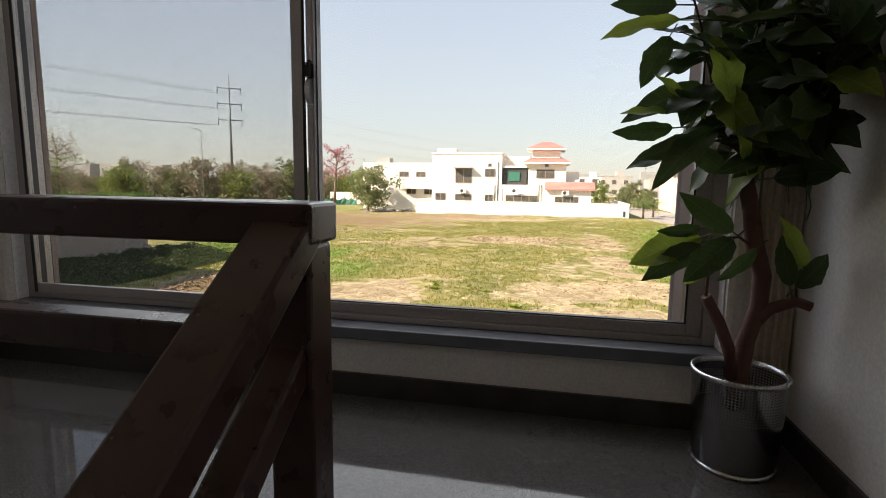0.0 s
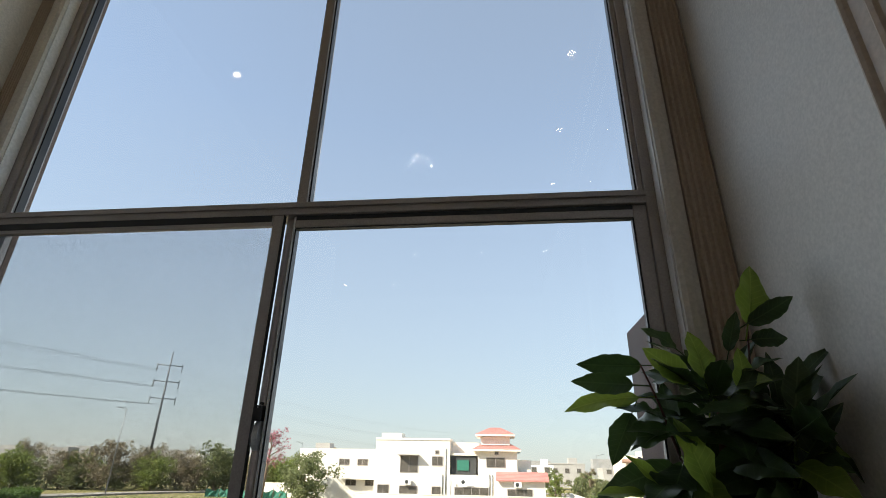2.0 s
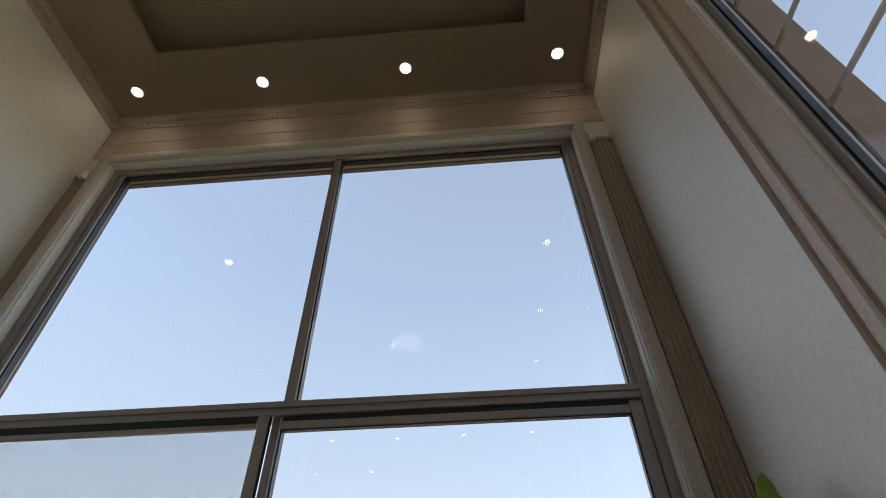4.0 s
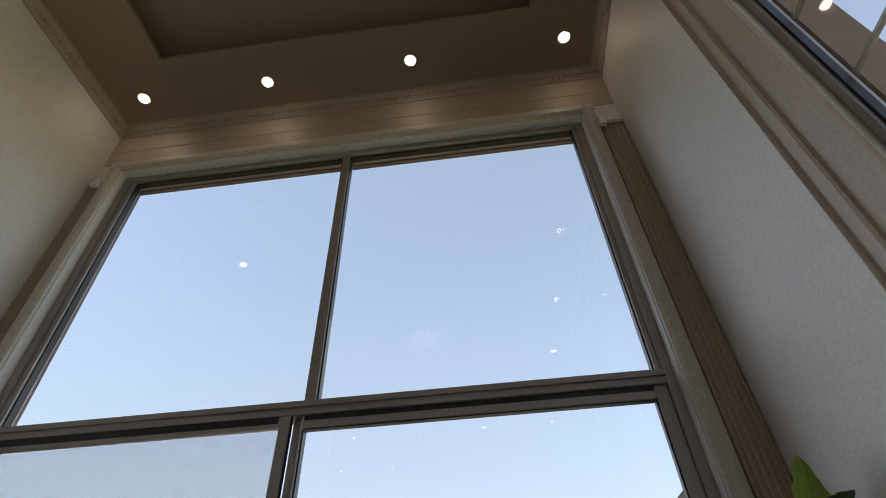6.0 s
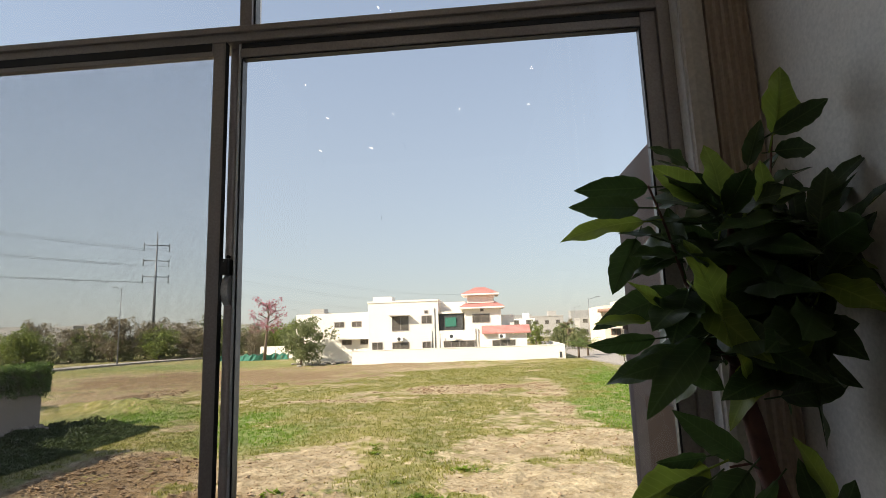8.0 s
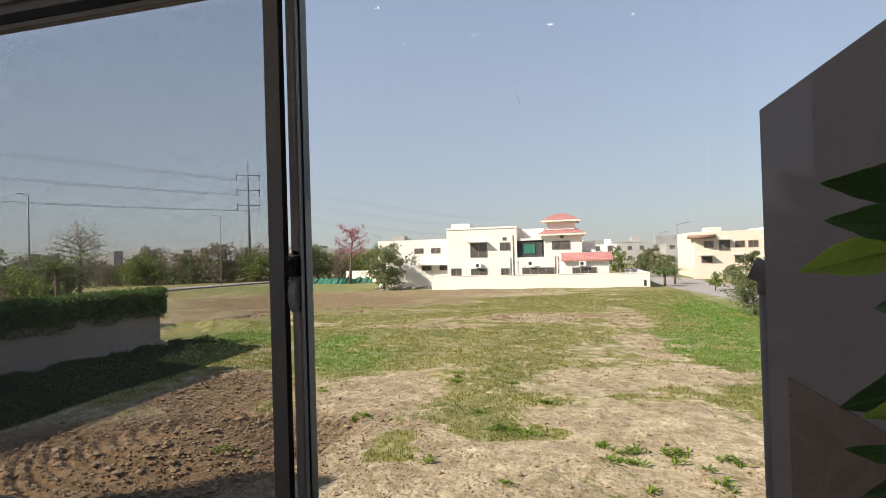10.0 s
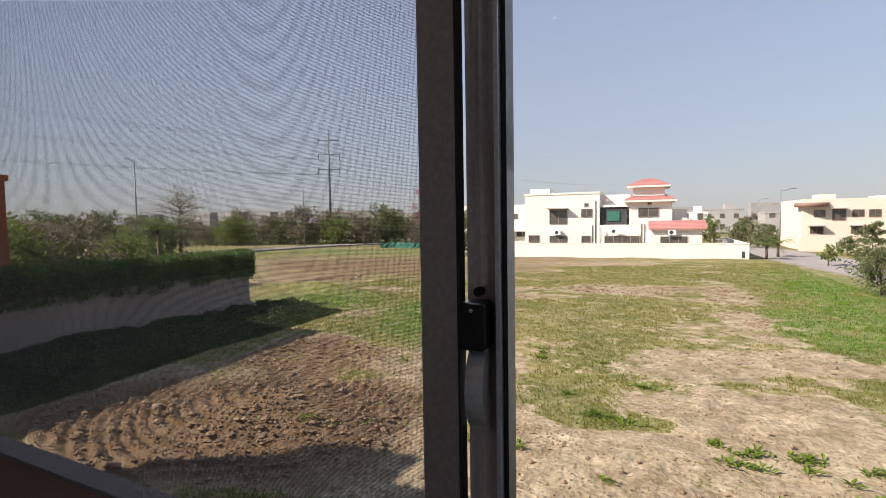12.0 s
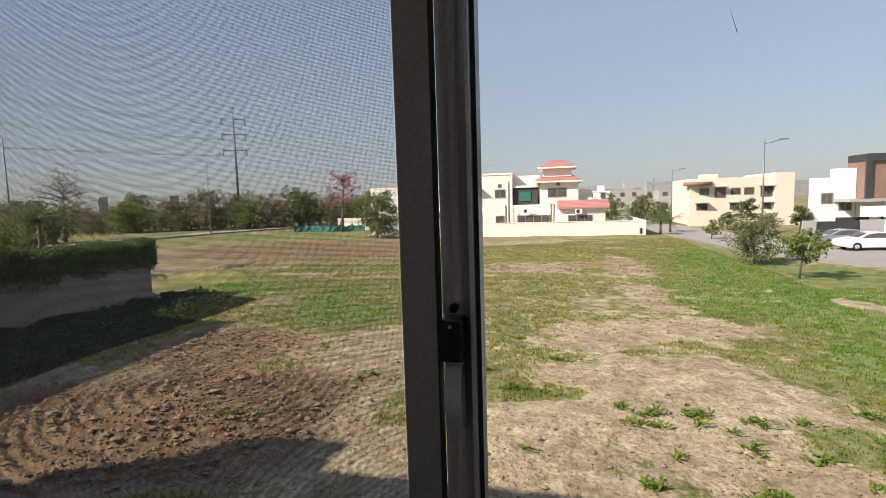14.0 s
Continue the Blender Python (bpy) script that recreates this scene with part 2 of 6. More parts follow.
def ground_material():
    """Grass and bare earth, divided by the ground's own "earth" and "tilled" values."""
    m, nt, p = base("field_ground")

    def att(n):
        a = nt.nodes.new("ShaderNodeAttribute")
        a.attribute_name = n
        return a.outputs["Fac"]

    n1, n2, n3 = noisef(nt, 0.35, 6.0), noisef(nt, 3.0, 8.0), noisef(nt, 11.0, 10.0)
    grass = mixc(nt, ramp(nt, n1, 0.35, 0.65), (0.095, 0.118, 0.012), (0.225, 0.200, 0.042))
    grass = mixc(nt, att("lush"), grass, (0.065, 0.150, 0.005))
    grass = mixc(nt, ramp(nt, n2, 0.35, 0.7), grass, mixc(nt, 0.5, grass, (0.36, 0.29, 0.15)))
    earth = mixc(nt, ramp(nt, n2, 0.3, 0.7), (0.43, 0.348, 0.208), (0.62, 0.512, 0.332))
    earth = mixc(nt, ramp(nt, n3, 0.40, 0.58), mixc(nt, 0.55, earth, (0.22, 0.155, 0.08)), earth)
    brown = mixc(nt, ramp(nt, n3, 0.3, 0.7), (0.09, 0.046, 0.018), (0.26, 0.150, 0.066))
    earth = mixc(nt, att("tilled"), earth, brown)
    crumb = ramp(nt, noisef(nt, 1.1, 10.0), 0.40, 0.62)
    earth = mixc(nt, crumb, mixc(nt, 0.45, earth, (0.16, 0.105, 0.052)), earth)
    edge = nt.nodes.new("ShaderNodeMath")
    edge.operation = "ADD"
    nt.links.new(att("earth"), edge.inputs[0])
    nn = nt.nodes.new("ShaderNodeMath")
    nn.operation = "MULTIPLY_ADD"
    mixn = nt.nodes.new("ShaderNodeMath")
    mixn.operation = "MULTIPLY_ADD"
    nt.links.new(noisef(nt, 1.5, 9.0), mixn.inputs[0])
    mixn.inputs[1].default_value = 0.6
    half = nt.nodes.new("ShaderNodeMath")
    half.operation = "MULTIPLY"
    nt.links.new(noisef(nt, 9.0, 6.0), half.inputs[0])
    half.inputs[1].default_value = 0.4
    nt.links.new(half.outputs[0], mixn.inputs[2])
    nt.links.new(mixn.outputs[0], nn.inputs[0])
    nn.inputs[1].default_value, nn.inputs[2].default_value = 3.4, -1.72
    nt.links.new(nn.outputs[0], edge.inputs[1])
    col = mixc(nt, ramp(nt, edge.outputs[0], 0.36, 0.60), grass, earth)
    # random mottling of the colour stands for small shadows between clods
    clod_shade = ramp(nt, noisef(nt, 2.6, 10.0), 0.34, 0.66)
    col = mixc(nt, clod_shade, mixc(nt, 0.28, col, (0.06, 0.045, 0.02)), mixc(nt, 0.12, col, (0.7, 0.62, 0.5)))
    nt.links.new(col, p.inputs["Base Color"])
    p.inputs["Roughness"].default_value = 0.95
    p.inputs["Specular IOR Level"].default_value = 0.1
    lump = noisef(nt, 4.5, 8.0)
    b1 = nd(nt, "Bump", Strength=0.7, Distance=0.10)
    nt.links.new(lump, b1.inputs["Height"])
    b2 = nd(nt, "Bump", Strength=0.6, Distance=0.05)
    nt.links.new(n3, b2.inputs["Height"])
    nt.links.new(b1.outputs[0], b2.inputs["Normal"])
    nt.links.new(b2.outputs[0], p.inputs["Normal"])
    return m


def perforated():
    """Satin steel with rows of round holes in the upper and lower bands of the pot."""
    m, nt, p = base("perforated_steel")
    p.inputs["Base Color"].default_value = (0.36, 0.36, 0.37, 1)
    p.inputs["Metallic"].default_value = 1.0
    r = ramp(nt, noisef(nt, 40.0, 3.0), 0.2, 0.8)
    r.node.inputs[3].default_value, r.node.inputs[4].default_value = 0.12, 0.20
    nt.links.new(r, p.inputs["Roughness"])
    tc = nt.nodes.new("ShaderNodeTexCoord")
    sp = nt.nodes.new("ShaderNodeSeparateXYZ")
    nt.links.new(tc.outputs["Object"], sp.inputs[0])

    def ma(op, a, b=None, c=None):
        n = nt.nodes.new("ShaderNodeMath")
        n.operation = op
        for s, v in zip(n.inputs, (a, b, c)):
            if v is None:
                continue
            if hasattr(v, "is_output"):
                nt.links.new(v, s)
            else:
                s.default_value = v
        return n.outputs[0]

    ang = ma("MULTIPLY", ma("ARCTAN2", sp.outputs[1], sp.outputs[0]), 88 / math.tau)
    row = ma("MULTIPLY", sp.outputs[2], 95.0)
    du = ma("SUBTRACT", ma("FRACT", ma("ADD", ang, 100.0)), 0.5)
    dv = ma("SUBTRACT", ma("FRACT", row), 0.5)
    d = ma("SQRT", ma("ADD", ma("MULTIPLY", du, du), ma("MULTIPLY", dv, dv)))
    hole = ma("LESS_THAN", d, 0.30)
    band = ma("MULTIPLY", ma("GREATER_THAN", sp.outputs[2], 0.20), ma("LESS_THAN", sp.outputs[2], 0.335))
    mask = ma("MULTIPLY", hole, band)
    tr = nt.nodes.new("ShaderNodeBsdfTransparent")
    mx = nt.nodes.new("ShaderNodeMixShader")
    nt.links.new(mask, mx.inputs[0])
    nt.links.new(p.outputs[0], mx.inputs[1])
    nt.links.new(tr.outputs[0], mx.inputs[2])
    nt.links.new(mx.outputs[0], nt.nodes["Material Output"].inputs[0])
    return m


M_FLOOR = granite_floor()
M_GLASS = thin_glass("clear_glass", (0.93, 0.96, 0.97))
M_CLEAR = clear_face()
M_LAMP = glowing("lamp_glow", (1.0, 0.86, 0.66), 10.0)
M_BULB = glowing("bulb_glow", (1.0, 0.88, 0.70), 45.0)
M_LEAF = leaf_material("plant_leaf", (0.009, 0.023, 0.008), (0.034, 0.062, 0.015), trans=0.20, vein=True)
# lighter copy of the leaf colour, used for picked and a few random leaves
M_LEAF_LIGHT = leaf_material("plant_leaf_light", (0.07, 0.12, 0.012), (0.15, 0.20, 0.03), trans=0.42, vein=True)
M_TREE = leaf_material("tree_leaf", (0.055, 0.075, 0.028), (0.15, 0.165, 0.07), per="Island")
M_TREE_BROWN = leaf_material("dry_leaf", (0.11, 0.092, 0.058), (0.21, 0.175, 0.115), per="Island")
M_TREE_BRIGHT = leaf_material("bright_leaf", (0.07, 0.10, 0.02), (0.17, 0.20, 0.05), per="Island")
M_BLOSSOM = leaf_material("pink_blossom", (0.21, 0.065, 0.09), (0.33, 0.12, 0.15), per="Island")
M_HEDGE = leaf_material("hedge_leaf", (0.030, 0.058, 0.013), (0.105, 0.165, 0.034), per="Island")
M_GRASS = leaf_material("grass_blade", (0.085, 0.105, 0.014), (0.215, 0.205, 0.045), per="Island", trans=0.35)
M_WOODS = leaf_material("woods_leaf", (0.045, 0.068, 0.026), (0.15, 0.16, 0.07), per="Island")
M_PERF = perforated()
M_GROUND = ground_material()


# ---- mesh helpers ----
def box(bm, x0, x1, y0, y1, z0, z1, bevel=0.0, m=None):
    r = bmesh.ops.create_cube(bm, size=1.0)
    vs = r["verts"]
    for v in vs:
        v.co = Vector((x0 + (v.co.x + 0.5) * (x1 - x0), y0 + (v.co.y + 0.5) * (y1 - y0), z0 + (v.co.z + 0.5) * (z1 - z0)))
    if bevel:
        es = list({e for v in vs for e in v.link_edges})
        r = bmesh.ops.bevel(bm, geom=es, offset=bevel, segments=2, affect="EDGES", profile=0.5)
        vs = list({v for f in r["faces"] for v in f.verts} | {v for v in vs if v.is_valid})
    if m is not None:
        bmesh.ops.transform(bm, matrix=m, verts=vs)
    return bm


def tube(bm, pts, radii, seg=10, cap=True):
    """A round limb through points, with a radius at each."""
    pts = [Vector(p) for p in pts]
    rings = []
    for i, p in enumerate(pts):
        d = (pts[min(i + 1, len(pts) - 1)] - pts[max(i - 1, 0)]).normalized()
        a = d.orthogonal().normalized() if abs(d.z) > 0.95 else d.cross(Vector((0, 0, 1))).normalized()
        b = d.cross(a)
        r = radii[i] if isinstance(radii, (list, tuple)) else radii
        rings.append([bm.verts.new(p + r * (math.cos(k * math.tau / seg) * a + math.sin(k * math.tau / seg) * b)) for k in range(seg)])
    for r0, r1 in zip(rings, rings[1:]):
        for k in range(seg):
            f = bm.faces.new((r0[k], r0[(k + 1) % seg], r1[(k + 1) % seg], r1[k]))
            f.smooth = True
    if cap:
        bm.faces.new(rings[0][::-1])
        bm.faces.new(rings[-1])
    return bm


def lathe(bm, prof, seg=40, centre=(0, 0, 0)):
    cx, cy, cz = centre
    rings = [[bm.verts.new((cx + r * math.cos(k * math.tau / seg), cy + r * math.sin(k * math.tau / seg), cz + z)) for k in range(seg)] for r, z in prof]
    for r0, r1 in zip(rings, rings[1:]):
        for k in range(seg):
            f = bm.faces.new((r0[k], r0[(k + 1) % seg], r1[(k + 1) % seg], r1[k]))
            f.smooth = True
    return bm


def extrude_profile(bm, prof, a, b, out, up=(0, 0, 1)):
    """A straight moulding from a to b; the profile's pairs run outwards along out and along up."""
    a, b, out, up = Vector(a), Vector(b), Vector(out), Vector(up)
    r0 = [bm.verts.new(a + u * out + v * up) for u, v in prof]
    r1 = [bm.verts.new(b + u * out + v * up) for u, v in prof]
    n = len(prof)
    for k in range(n):
        bm.faces.new((r0[k], r0[(k + 1) % n], r1[(k + 1) % n], r1[k]))
    bm.faces.new(r0[::-1])
    bm.faces.new(r1)
    return bm


def part(name, bm, material, parent=None, label=""):
    bmesh.ops.recalc_face_normals(bm, faces=bm.faces[:])
    me = bpy.data.meshes.new(name)
    bm.to_mesh(me)
    bm.free()
    me.materials.append(material)
    ob = new(name, me)
    if parent:
        ob.parent = parent
    if label:
        tagged(ob, label)
    return ob


def raw(name, verts, faces, material, parent=None, label=""):
    me = bpy.data.meshes.new(name)
    me.from_pydata(verts, [], faces)
    me.materials.append(material)
    ob = new(name, me)
    if parent:
        ob.parent = parent
    if label:
        tagged(ob, label)
    return ob


def boxes(name, material, *specs, parent=None, label="", bevel=0.0):
    bm = bmesh.new()
    for s in specs:
        box(bm, *s, bevel=bevel)
    return part(name, bm, material, parent, label)


def thing(name, label, category, at=(0, 0, 0), group="", kind=""):
    ob = new(name)
    ob.empty_display_size = 0.1
    ob.location = at
    return tagged(ob, label, category, group, kind)


def structure(ob, label, category):
    return tagged(ob, label, category, kind="structure")


def glaze(ob, axis):
    """The room side of a pane mirrors; its other faces only let light through."""
    ob.data.materials.append(M_CLEAR)
    for f in ob.data.polygons:
        f.material_index = 0 if f.normal[axis] < -0.5 else 1
    ob.visible_shadow = False
    return ob


# ---- the stair hall ----
XL, XR, YB, ZC = -1.95, 2.05, -9.2, 5.14
XB, YC = -4.2, -6.2
GROUND, HALL = -3.1, -2.6
WX0, WX1, WZ0, WZ1 = -1.765, 1.80, 0.30, 4.60
LAND = -1.66

# outer wall with the tall window; its outside skin narrows the opening a little
structure(boxes("wall_window", M_WALL,
    (XL - 0.25, WX0, -0.13, 0.05, HALL - 0.5, ZC + 0.35), (WX1, XR + 0.25, -0.13, 0.05, HALL - 0.5, ZC + 0.35),
    (WX0, WX1, -0.13, 0.05, HALL - 0.5, WZ0), (WX0, WX1, -0.13, 0.05, WZ1, ZC + 0.35)), "beige painted window wall of a stair hall", "wall")
# unseen left length and raised block are added to cast the house's shadow
structure(boxes("wall_outer_skin", M_EXT,
    (-18.0, WX0 + 0.055, 0.053, 0.085, GROUND - 0.3, 6.35), (WX1 - 0.03, XR + 0.25, 0.053, 0.085, GROUND - 0.3, 6.35),
    (WX0 + 0.055, WX1 - 0.03, 0.053, 0.085, GROUND - 0.3, WZ0 + 0.05), (WX0 + 0.055, WX1 - 0.03, 0.053, 0.085, WZ1 - 0.055, 6.35),
    (-18.0, -16.0, -6.0, 0.05, 5.0, 7.9)), "pink-beige rendered outer face of the house, extended unseen to cast its shadow", "wall")
RY0, RY1, RZ0, RZ1 = -3.4, -1.36, 1.7, 4.62
structure(boxes("wall_right", M_WALL,
    (XR, XR + 0.12, RY1, -0.13, HALL, ZC + 0.35), (XR, XR + 0.12, YB, RY0, HALL, ZC + 0.35),
    (XR, XR + 0.12, RY0, RY1, HALL, RZ0), (XR, XR + 0.12, RY0, RY1, RZ1, ZC + 0.35)), "beige painted side wall with a tall window", "wall")
structure(boxes("wall_right_skin", M_EXT,
    (XR + 0.123, XR + 0.29, RY1 - 0.03, 0.05, GROUND - 0.3, 6.35), (XR + 0.123, XR + 0.29, YB, RY0, GROUND - 0.3, 6.35),
    (XR + 0.123, XR + 0.29, RY0, RY1 - 0.03, GROUND - 0.3, RZ0), (XR + 0.123, XR + 0.29, RY0, RY1 - 0.03, RZ1, 6.35)), "pink-beige rendered outer side of the house", "wall")
structure(boxes("wall_left", M_WALL, (XL - 0.25, XL, YC, -0.13, HALL, ZC + 0.35), (XB, XL - 0.253, YC, YC + 0.2, HALL, ZC + 0.35), (XB - 0.2, XB, YB, YC + 0.2, HALL, ZC + 0.35)), "plain beige painted wall", "wall")
structure(boxes("wall_back", M_WALL, (XB - 0.2, XR + 0.12, YB - 0.2, YB, HALL, ZC + 0.35)), "plain beige painted wall", "wall")
structure(boxes("floor_hall", M_TILE_FLOOR, (XL, XR, YC, LAND - 0.003, HALL - 0.2, HALL), (XB, XR, YB, YC - 0.001, HALL - 0.2, HALL)), "pale polished hall floor", "floor")
structure(boxes("floor_landing", M_FLOOR, (XL, XR, LAND - 0.03, -0.13, -0.16, 0.0)), "polished speckled grey granite landing floor", "floor")

# ceiling: a border with a thin lip round a raised tray that is wider than its opening
TX0, TX1, TY0, TY1, TD, LIP, COVE = -1.31, 1.49, -5.9, -0.715, 0.17, 0.035, 0.13
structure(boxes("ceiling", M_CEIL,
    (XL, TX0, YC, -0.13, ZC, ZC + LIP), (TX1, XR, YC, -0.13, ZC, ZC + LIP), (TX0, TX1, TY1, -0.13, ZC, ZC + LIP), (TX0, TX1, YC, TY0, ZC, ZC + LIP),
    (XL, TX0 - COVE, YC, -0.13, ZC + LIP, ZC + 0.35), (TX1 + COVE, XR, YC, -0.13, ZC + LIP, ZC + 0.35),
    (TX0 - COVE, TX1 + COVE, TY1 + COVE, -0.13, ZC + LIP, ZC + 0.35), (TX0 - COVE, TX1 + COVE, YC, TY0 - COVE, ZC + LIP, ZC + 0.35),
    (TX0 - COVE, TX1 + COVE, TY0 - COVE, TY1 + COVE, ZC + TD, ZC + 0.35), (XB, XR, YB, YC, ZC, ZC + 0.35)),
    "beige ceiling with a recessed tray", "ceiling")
structure(boxes("roof_slab", M_CONC, (-18.0, XR + 0.5, YB, 0.05, ZC + 0.353, ZC + 0.6)), "concrete roof slab", "roof")

# carved crown cornice along the walls
CORN = [(0, -0.085), (0.010, -0.085), (0.016, -0.072), (0.024, -0.068), (0.045, -0.030), (0.060, -0.018), (0.066, -0.008), (0.078, -0.008), (0.078, 0.0), (0, 0.0)]
bm = bmesh.new()
extrude_profile(bm, CORN, (XL, -0.13, ZC), (XR, -0.13, ZC), (0, -1, 0))
extrude_profile(bm, CORN, (XL, -0.13, ZC), (XL, YC, ZC), (1, 0, 0))
extrude_profile(bm, CORN, (XR, -0.13, ZC), (XR, YB, ZC), (-1, 0, 0))
extrude_profile(bm, CORN, (XB, YB, ZC), (XR, YB, ZC), (0, 1, 0))
cornice = part("cornice", bm, M_TRIM)
structure(cornice, "carved beige plaster crown cornice", "cornice")


def swag_mesh(length):
    """A carved acanthus swag: a fan of curled petals on a curved stem."""
    bm = bmesh.new()
    stem = [(length * (k / 12 - 0.5), 0.012 * math.sin(k / 12 * math.pi), 0.02 * math.sin(k / 12 * math.pi)) for k in range(13)]
    tube(bm, stem, [0.004 + 0.007 * math.sin(k / 12 * math.pi) for k in range(13)], 6)
    for k in range(9):
        u = (k - 4) / 4
        x = length * 0.42 * u
        h = 0.042 * (1 - 0.5 * abs(u))
        tube(bm, [(x, 0.008, 0.0), (x + 0.02 * u, 0.02, h * 0.5), (x + 0.045 * u, 0.018, h)], [0.011, 0.010, 0.003], 6)
    me = bpy.data.meshes.new("swag")
    bm.to_mesh(me)
    bm.free()
    me.materials.append(M_TRIM)
    return me


SWAG, SPRIG = swag_mesh(0.44), swag_mesh(0.15)
for k in range(7):
    for mesh, dx in ((SWAG, 0.0), (SPRIG, 0.30)):
        s = new("swag", mesh)
        s.parent = cornice
        s.matrix_local = pose(XL + 0.32 + k * 0.55 + dx, -0.13 - 0.034, ZC - 0.062, 42, 0, 180)
for side, x, rz in ((1, XL, -90), (-1, XR, 90)):
    for k in range(9):
        s = new("swag", SWAG)
        s.parent = cornice
        s.matrix_local = pose(x + side * 0.034, -0.42 - k * 0.55, ZC - 0.062, 42, 0, rz)

# moulded band and centre strip above the window
bm = bmesh.new()
extrude_profile(bm, [(0, 0), (0.006, 0.003), (0.009, 0.012), (0.006, 0.021), (0, 0.024)], (XL, -0.13, 4.845), (XR, -0.13, 4.845), (0, -1, 0))
box(bm, -0.03, 0.06, -0.146, -0.13, 4.69, 4.88, 0.005)
box(bm, XL + 0.002, XR - 0.002, -0.1345, -0.1303, 4.685, ZC - 0.086)
structure(part("trim_frieze", bm, M_TRIM), "beige moulded band above the window", "trim")

# window casing and fluted pilasters
CASE = [(0, 0), (0.0, 0.075), (0.012, 0.082), (0.026, 0.078), (0.034, 0.05), (0.034, 0.02), (0.022, 0.0)]
bm = bmesh.new()
extrude_profile(bm, [(u, v) for u, v in CASE], (WX0, -0.13, WZ0 + 0.04), (WX0, -0.13, WZ1 + 0.08), (0, -1, 0), (-1, 0, 0))
extrude_profile(bm, [(u, v) for u, v in CASE], (WX1, -0.13, WZ0 + 0.04), (WX1, -0.13, WZ1 + 0.08), (0, -1, 0), (1, 0, 0))
extrude_profile(bm, [(u, v) for u, v in CASE], (WX0 - 0.08, -0.13, WZ1), (WX1 + 0.08, -0.13, WZ1), (0, -1, 0), (0, 0, 1))
structure(part("trim_casing", bm, M_CASING), "off-white moulded casing round the tall window", "trim")


# liner whiter than the wall paint: the window's light is put into its colour
structure(boxes("trim_reveal", M_REVEAL, (WX0 + 0.001, WX0 + 0.006, -0.129, -0.061, WZ0 + 0.042, WZ1 - 0.006), (WX1 - 0.006, WX1 - 0.001, -0.129, -0.061, WZ0 + 0.042, WZ1 - 0.006), (WX0 + 0.001, WX1 - 0.001, -0.129, -0.061, WZ1 - 0.006, WZ1 - 0.001)), "smooth window reveal, whitened for the window's light", "trim")


def pilaster(x0, x1):
    bm = bmesh.new()
    w = x1 - x0
    n = 5
    prof = [(0, 0), (0.0, w)]
    top = [(0.026, w)]
    for k in range(n):
        c = w * (n - 0.5 - k) / n
        h = w / n * 0.36
        top += [(0.026, c + h)] + [(0.026 - 0.014 * math.sin(a * math.pi / 4), c + h * math.cos(a * math.pi / 4)) for a in (1, 2, 3)] + [(0.026, c - h)]
    top += [(0.026, 0)]
    extrude_profile(bm, prof + top, (x0, -0.13, 0.115), (x0, -0.13, 4.41), (0, -1, 0), (1, 0, 0))
    box(bm, x0 - 0.006, x1 + 0.006, -0.165, -0.13, 4.41, 4.45, 0.006)
    return bm


structure(part("trim_pilaster", pilaster(WX1 + 0.088, XR - 0.012), M_TRIM), "fluted beige pilaster beside the window", "trim")
structure(part("trim_pilaster", pilaster(XL + 0.012, WX0 - 0.088), M_TRIM), "fluted beige pilaster beside the window", "trim")

for x in (WX0 - 0.09, WX1 + 0.09):
    structure(boxes("trim_block", M_REVEAL, (x - 0.026, x + 0.026, -0.205, -0.168, 4.37, 4.43), (x - 0.018, x + 0.018, -0.195, -0.168, 4.432, 4.46), bevel=0.007), "small white carved block at the casing's corner", "trim")

# skirting and sill of stone
structure(boxes("baseboard", M_GRANITE_DARK, (XL, XR, -0.15, -0.132, 0.0, 0.11), (XR - 0.018, XR, LAND, -0.152, 0.0, 0.11), (XL, XL + 0.018, LAND, -0.152, 0.0, 0.11), bevel=0.003), "dark polished granite skirting", "baseboard")
structure(boxes("window_sill", M_SILL, (WX0 - 0.10, WX1 + 0.06, -0.175, -0.01, 0.282, 0.34), bevel=0.006), "grey granite window sill", "window sill")

# ---- the tall window ----
win = structure(thing("window_1", "", "", (0, 0, 0.34)), "tall aluminium window with sliding lower sash and insect screen", "window")
FZ = -0.34


def wpart(name, material, *specs, label="", bevel=0.003, parent=None):
    bm = bmesh.new()
    for s in specs:
        x0, x1, y0, y1, z0, z1 = s
        box(bm, x0, x1, y0, y1, z0 + FZ, z1 + FZ, bevel)
    return part(name, bm, material, parent or win, label)


GL, GR, TZ0, TZ1 = -1.69, 1.68, 2.50, 2.575
UL, UR, UT = -1.672, 1.718, 4.552
wpart("outer_frame", M_ALU,
    (WX0 + 0.002, WX0 + 0.055, -0.06, 0.05, 0.342, WZ1 - 0.002), (WX1 - 0.055, WX1 - 0.002, -0.06, 0.05, 0.342, WZ1 - 0.002),
    (WX0 + 0.055, WX1 - 0.055, -0.06, 0.05, 0.342, 0.372), (WX0 + 0.055, WX1 - 0.055, -0.06, 0.05, WZ1 - 0.045, WZ1 - 0.002))
wpart("transom", M_ALU, (WX0 + 0.055, WX1 - 0.055, -0.065, 0.05, TZ0, TZ1), bevel=0.005)
wpart("transom_lip", M_ALU, (WX0 + 0.055, WX1 - 0.055, -0.08, -0.065, TZ0 + 0.036, TZ0 + 0.042), bevel=0.0)
wpart("upper_mullion", M_ALU, (-0.012, 0.043, -0.045, 0.05, TZ1, WZ1 - 0.045), bevel=0.004)
